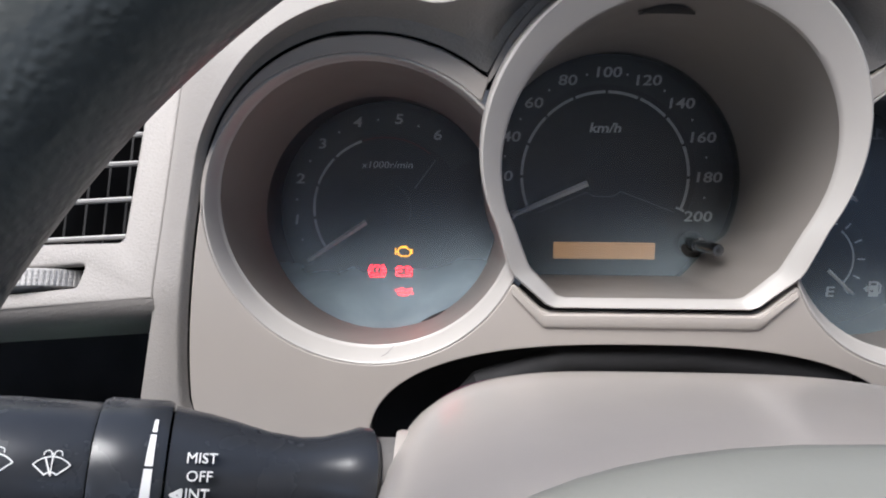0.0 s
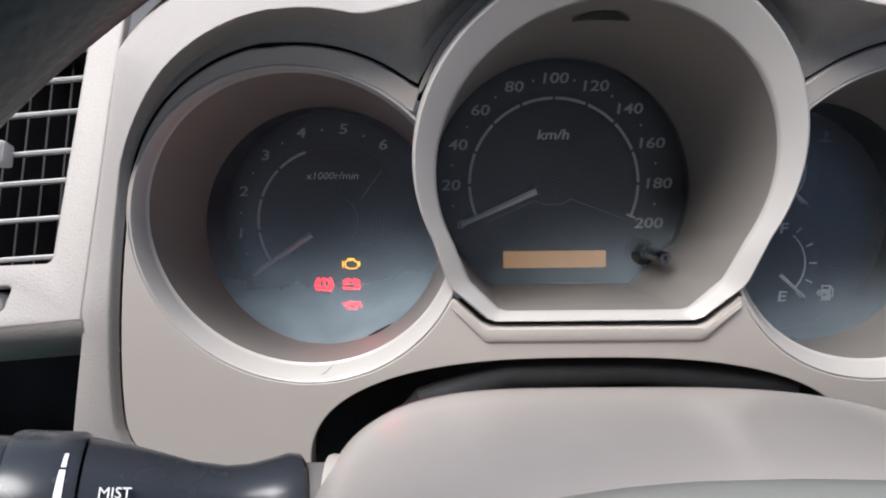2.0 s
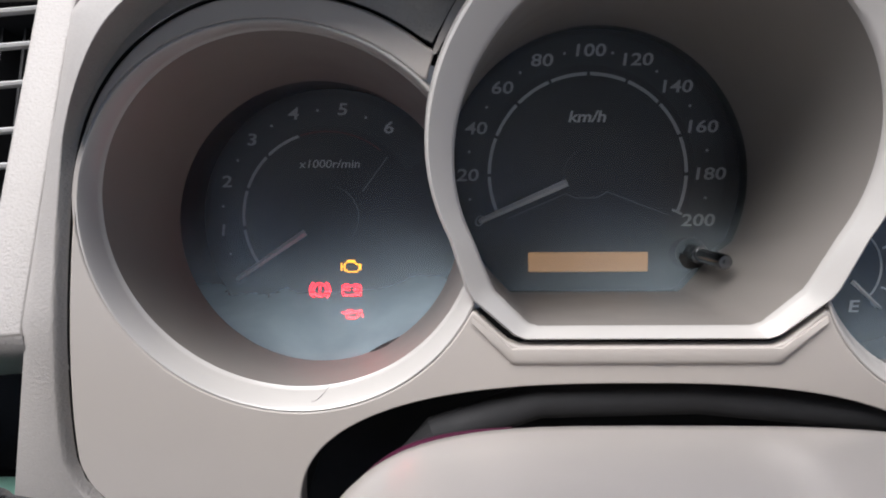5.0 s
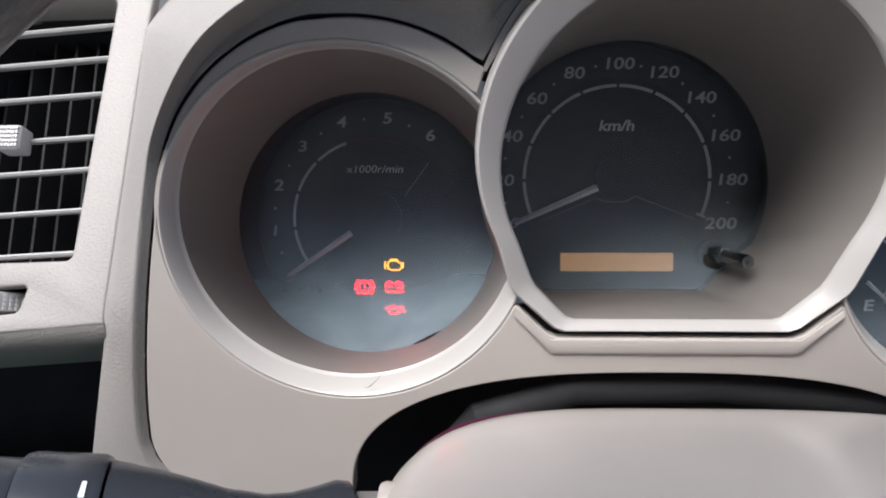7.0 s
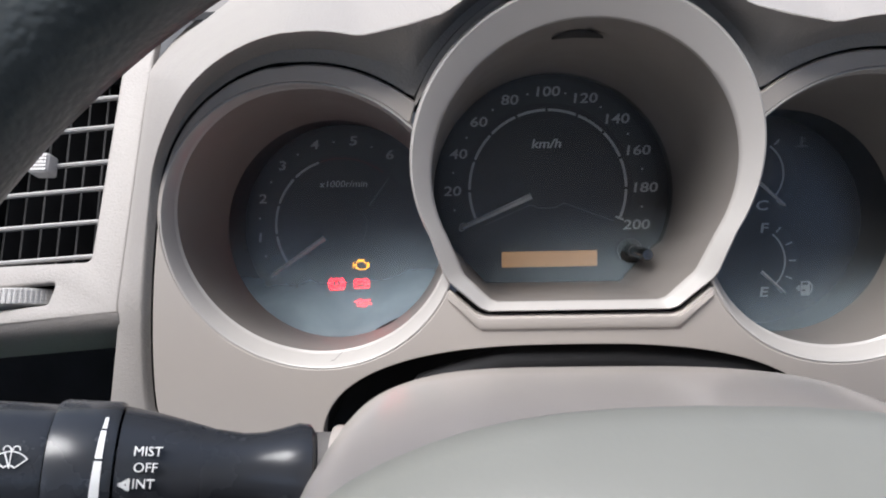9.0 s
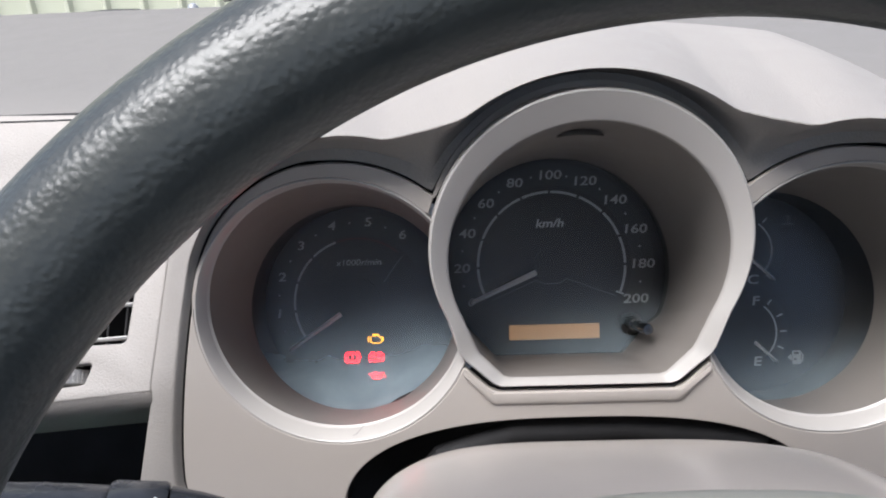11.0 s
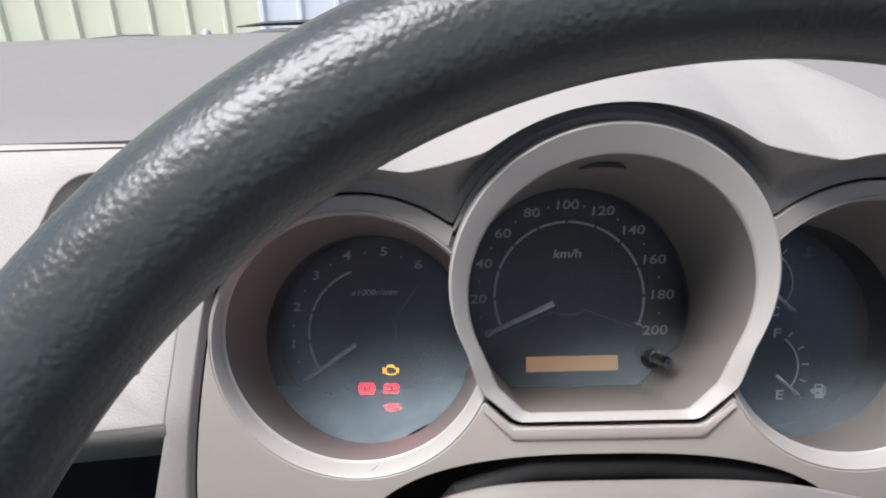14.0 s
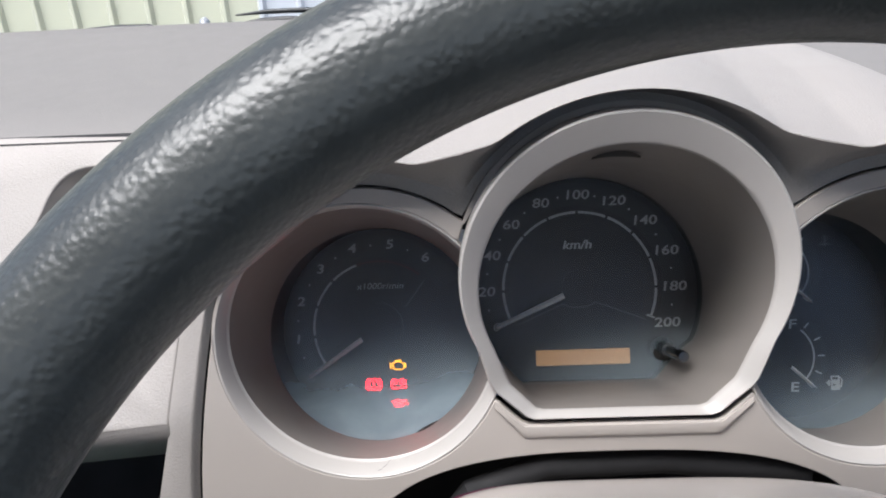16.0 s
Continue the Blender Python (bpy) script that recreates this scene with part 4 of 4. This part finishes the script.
def spray_symbol(x, up):
    out = [arc_band(0, -0.006, 0.0098, 0.0104, 40, 140, 0, 16), arc_band(0, -0.006, 0.0030, 0.0036, 40, 140, 0, 10)]
    for a in (40, 140):
        c, s = math.cos(radians(a)), math.sin(radians(a))
        out.append(stroke([(0.0033 * c, -0.006 + 0.0033 * s), (0.0101 * c, -0.006 + 0.0101 * s)], 0.0006, 0))
    out.append(stroke([(0, -0.004), (-0.0028, 0.003)], 0.0007, 0))
    out.append(stroke([(0, -0.004), (0, 0.0055)], 0.0005, 0))
    out.append(arc_band(0.0022, 0.0052, 0.0014, 0.0019, -20, 200, 0, 8))
    out.append(arc_band(-0.0022, 0.0052, 0.0014, 0.0019, -20, 200, 0, 8))
    bm = join(*out)
    bm.transform(on_stalk(x, up, 0.0189) @ Matrix.Scale(0.56, 4))
    part("spray_symbol", bm, M_SYMBOL, stalk, smooth=False)


spray_symbol(-0.0578, 22)
spray_symbol(-0.0705, 23)
part("writing", letters("PULL", 0.0046, on_stalk(-0.0750, 4, 0.0187), depth=0.0004), M_SYMBOL, stalk, smooth=False)

steering_wheel = thing("steering_wheel", (0.1252, 0.0969, -0.0479), "dark grey pebbled leather steering wheel", "steering wheel")
WN = Vector((0.0541, -1.0, 0.0473)).normalized()
WU = Vector((0, 0, 1)).cross(WN).normalized()
WV = WN.cross(WU)
WC = Vector((0.1252, 0.0969, -0.0479))


def wheel_at(r, a, h=0.0):
    return WC + r * (math.cos(a) * WU + math.sin(a) * WV) + h * WN


rows = []
for k in range(260):
    a = 2 * math.pi * k / 260
    rows.append([wheel_at(0.1746 + 0.0149 * math.cos(b), a, 0.0149 * math.sin(b)) for b in (2 * math.pi * j / 40 for j in range(40))])
rows.append(rows[0])
rim = loft(rows, True)
bmesh.ops.remove_doubles(rim, verts=rim.verts, dist=1e-6)
part("rim", rim, M_LEATHER, steering_wheel, "pebbled dark leather rim")
pad = []
for y, top, half in ((0.142, -0.0330, 0.070), (0.138, -0.0090, 0.078), (0.130, 0.0060, 0.086), (0.120, 0.0135, 0.091), (0.112, 0.0155, 0.093), (0.104, 0.0142, 0.093), (0.094, 0.0075, 0.091), (0.084, -0.0060, 0.086), (0.078, -0.0210, 0.079), (0.074, -0.0430, 0.068)):
    ring = []
    for j in range(64):
        b = 2 * math.pi * j / 64
        c, q = math.cos(b), math.sin(b)
        x = half * math.copysign(abs(c) ** 0.75, c)
        ring.append(Vector((0.122 + x, y, -0.062 + (top + 0.062 if q > 0 else 0.050) * math.copysign(abs(q) ** 0.62, q) - 0.4 * x * x * (q > 0))))
    pad.append(ring)
part("horn_pad", loft(pad, True, True), M_COVER, steering_wheel, "smooth grey horn pad")
for a in (-38, 218, 270):
    a = radians(a)
    rows = []
    for r, h, w in ((0.036, -0.018, 0.015), (0.10, -0.012, 0.014), (0.168, 0.0, 0.012)):
        c = wheel_at(r, a, h)
        t = (wheel_at(r, a + 0.01, h) - wheel_at(r, a - 0.01, h)).normalized()
        rows.append([c + w * t * math.cos(b) + 0.007 * WN * math.sin(b) for b in (2 * math.pi * j / 16 for j in range(16))])
    part("spoke", loft(rows, True, True), M_FASCIA, steering_wheel)

# packet in the cubby
packet = thing("packet", (-0.118, 0.335, -0.075), "mint green plastic packet lying in the dark cubby", "packet")
rows = []
for k in range(9):
    t = k / 8
    x = -0.150 + 0.052 * t
    h = 0.011 * math.sin(math.pi * (0.08 + 0.84 * t)) ** 0.5
    rows.append([Vector((x, 0.335 + 0.020 * math.cos(b), -0.074 + 0.010 * t + h * math.sin(b) * 1.1)) for b in (2 * math.pi * j / 18 for j in range(18))])
part("wrapper", loft(rows, True, True), M_PACKET, packet)

# ---- cabin shell and outside (world frame, z up) ----
ID = Matrix.Identity(4)


def struct(name, bm, material, label, category):
    ob = thing(name, (0, 0, 0), label, category, "", "structure", ID)
    part(name + "_panel", bm, material, ob)
    return ob


# unseen cabin shell, added with openings that shape the light and lens reflections
struct("ceiling", box(-1.15, 0.60, -1.0, -0.15, 1.66, 1.70, 0.01), M_HEADLINE, "unseen beige cloth headlining that blocks light over the cabin", "headlining")
struct("floor", box(-1.15, 0.60, -1.0, 0.75, 0.38, 0.42), M_CABIN, "unseen grey carpeted cabin floor", "floor")
struct("wall_right", box(0.60, 0.64, -1.04, 0.75, 0.42, 1.12), M_CABIN, "unseen grey door trim that blocks light below the window", "door trim")
struct("wall_left", box(-1.19, -1.15, -1.04, 0.75, 0.42, 1.12), M_CABIN, "unseen grey door trim that blocks light below the window", "door trim")
struct("wall_back", box(-1.15, 0.60, -1.04, -1.0, 0.42, 1.20), M_CABIN, "unseen grey rear cabin wall that blocks light", "wall")
struct("trim_rear", box(-1.15, 0.60, -1.04, -1.0, 1.60, 1.68), M_HEADLINE, "unseen beige trim that blocks light above the rear window", "trim")
struct("trim_left", box(-1.19, -1.15, -1.04, -0.15, 1.54, 1.68), M_HEADLINE, "unseen beige trim that blocks light above the side window", "trim")
struct("trim_right", box(0.60, 0.64, -1.04, -0.15, 1.54, 1.68), M_HEADLINE, "unseen beige trim that blocks light above the side window", "trim")
struct("ground", box(-60, 60, -60, 60, -0.05, 0.0), M_GROUND, "grey concrete yard", "ground")

windscreen = thing("windscreen", (0, 0.8, 1.1), "clear sloping windscreen glass", "windscreen", "", "structure", ID)
rows = [[Vector((-1.12 + 1.7 * k / 16, 0.72 - 0.87 * t - 0.10 * ((k - 8) / 8) ** 2 * (1 - t), 1.05 + 0.61 * t)) for k in range(17)] for t in (0, 0.33, 0.67, 1)]
part("pane", loft(rows), M_SCREEN, windscreen).visible_shadow = False

bonnet = thing("bonnet", (-0.28, 1.3, 0.9), "silver-grey car bonnet beyond the windscreen", "bonnet", "", "", ID)
rows = [[Vector((-1.0 + 1.5 * k / 16, y, z - 0.08 * ((k - 8) / 8) ** 4)) for k in range(17)] for y, z in ((0.76, 1.035), (0.9, 1.02), (1.2, 0.985), (1.5, 0.935), (1.8, 0.87), (1.92, 0.82), (1.96, 0.02))]
part("bonnet_skin", solid(loft(rows), 0.004), M_BONNET, bonnet)

wall = thing("wall_sheet", (0, 4.2, 0), "white corrugated metal sheet wall beyond the bonnet", "wall", "", "structure", ID)
for k in range(44):
    x0 = -4.4 + 0.2 * k
    prof = [(0, 0), (0.015, -0.025), (0.03, -0.025), (0.045, 0), (0.198, 0)]
    part("wall_panel", loft([[Vector((x0 + u, 4.2 + v, z)) for u, v in prof] for z in (0, 3.6)]), M_WALL if x0 < -1.05 else M_WALL_BLUE, wall, smooth=False)


def wiper(points, r, label):
    p0 = points[0]
    w = thing("wiper", p0, label, "wiper", "windscreen wipers")
    part("blade", tube(points, [r * q for q in (0.3, 0.9, 1.0, 0.9, 0.3)], 12, True, 0.8), M_BLACK, w)


wiper([(-0.2830, 0.62, 0.2850), (-0.2580, 0.62, 0.2865), (-0.2330, 0.62, 0.2875), (-0.2080, 0.62, 0.2875), (-0.1980, 0.62, 0.2855)], 0.0042, "black wiper blade at the foot of the windscreen")
wiper([(-0.1360, 0.63, 0.2980), (-0.1080, 0.63, 0.3000), (-0.0780, 0.63, 0.3000), (-0.0380, 0.63, 0.2985), (0.0120, 0.63, 0.2955)], 0.0028, "black wiper blade at the foot of the windscreen")
wiper([(-0.1260, 0.61, 0.2840), (-0.1080, 0.61, 0.2850), (-0.0880, 0.61, 0.2855), (-0.0580, 0.61, 0.2850), (-0.0080, 0.61, 0.2830)], 0.0040, "black wiper arm at the foot of the windscreen")
wiper([(0.2520, 0.60, 0.2750), (0.3120, 0.60, 0.2760), (0.3920, 0.60, 0.2760), (0.4920, 0.60, 0.2740), (0.5920, 0.60, 0.2700)], 0.0060, "black wiper blade beside the hood")
scuttle = thing("scuttle_panel", (-0.0080, 0.6, 0.2650), "dark plastic scuttle panel under the wipers", "scuttle", "", "structure")
part("panel", solid(loft([[Vector((-0.8 + 1.5 * k / 10, y, z)) for k in range(11)] for y, z in ((0.535, 0.250), (0.58, 0.267), (0.60, 0.2735), (0.625, 0.2835), (0.66, 0.293))]), 0.004), M_BLACK, scuttle)
nozzle = thing("washer_nozzle", (-0.1600, 0.62, 0.2830), "small pale round washer nozzle", "nozzle")
part("cap", tube([(-0.1600, 0.62, 0.2830), (-0.1600, 0.62, 0.2910), (-0.1600, 0.62, 0.2935)], [0.0045, 0.0045, 0.002], 16), M_BONNET, nozzle)
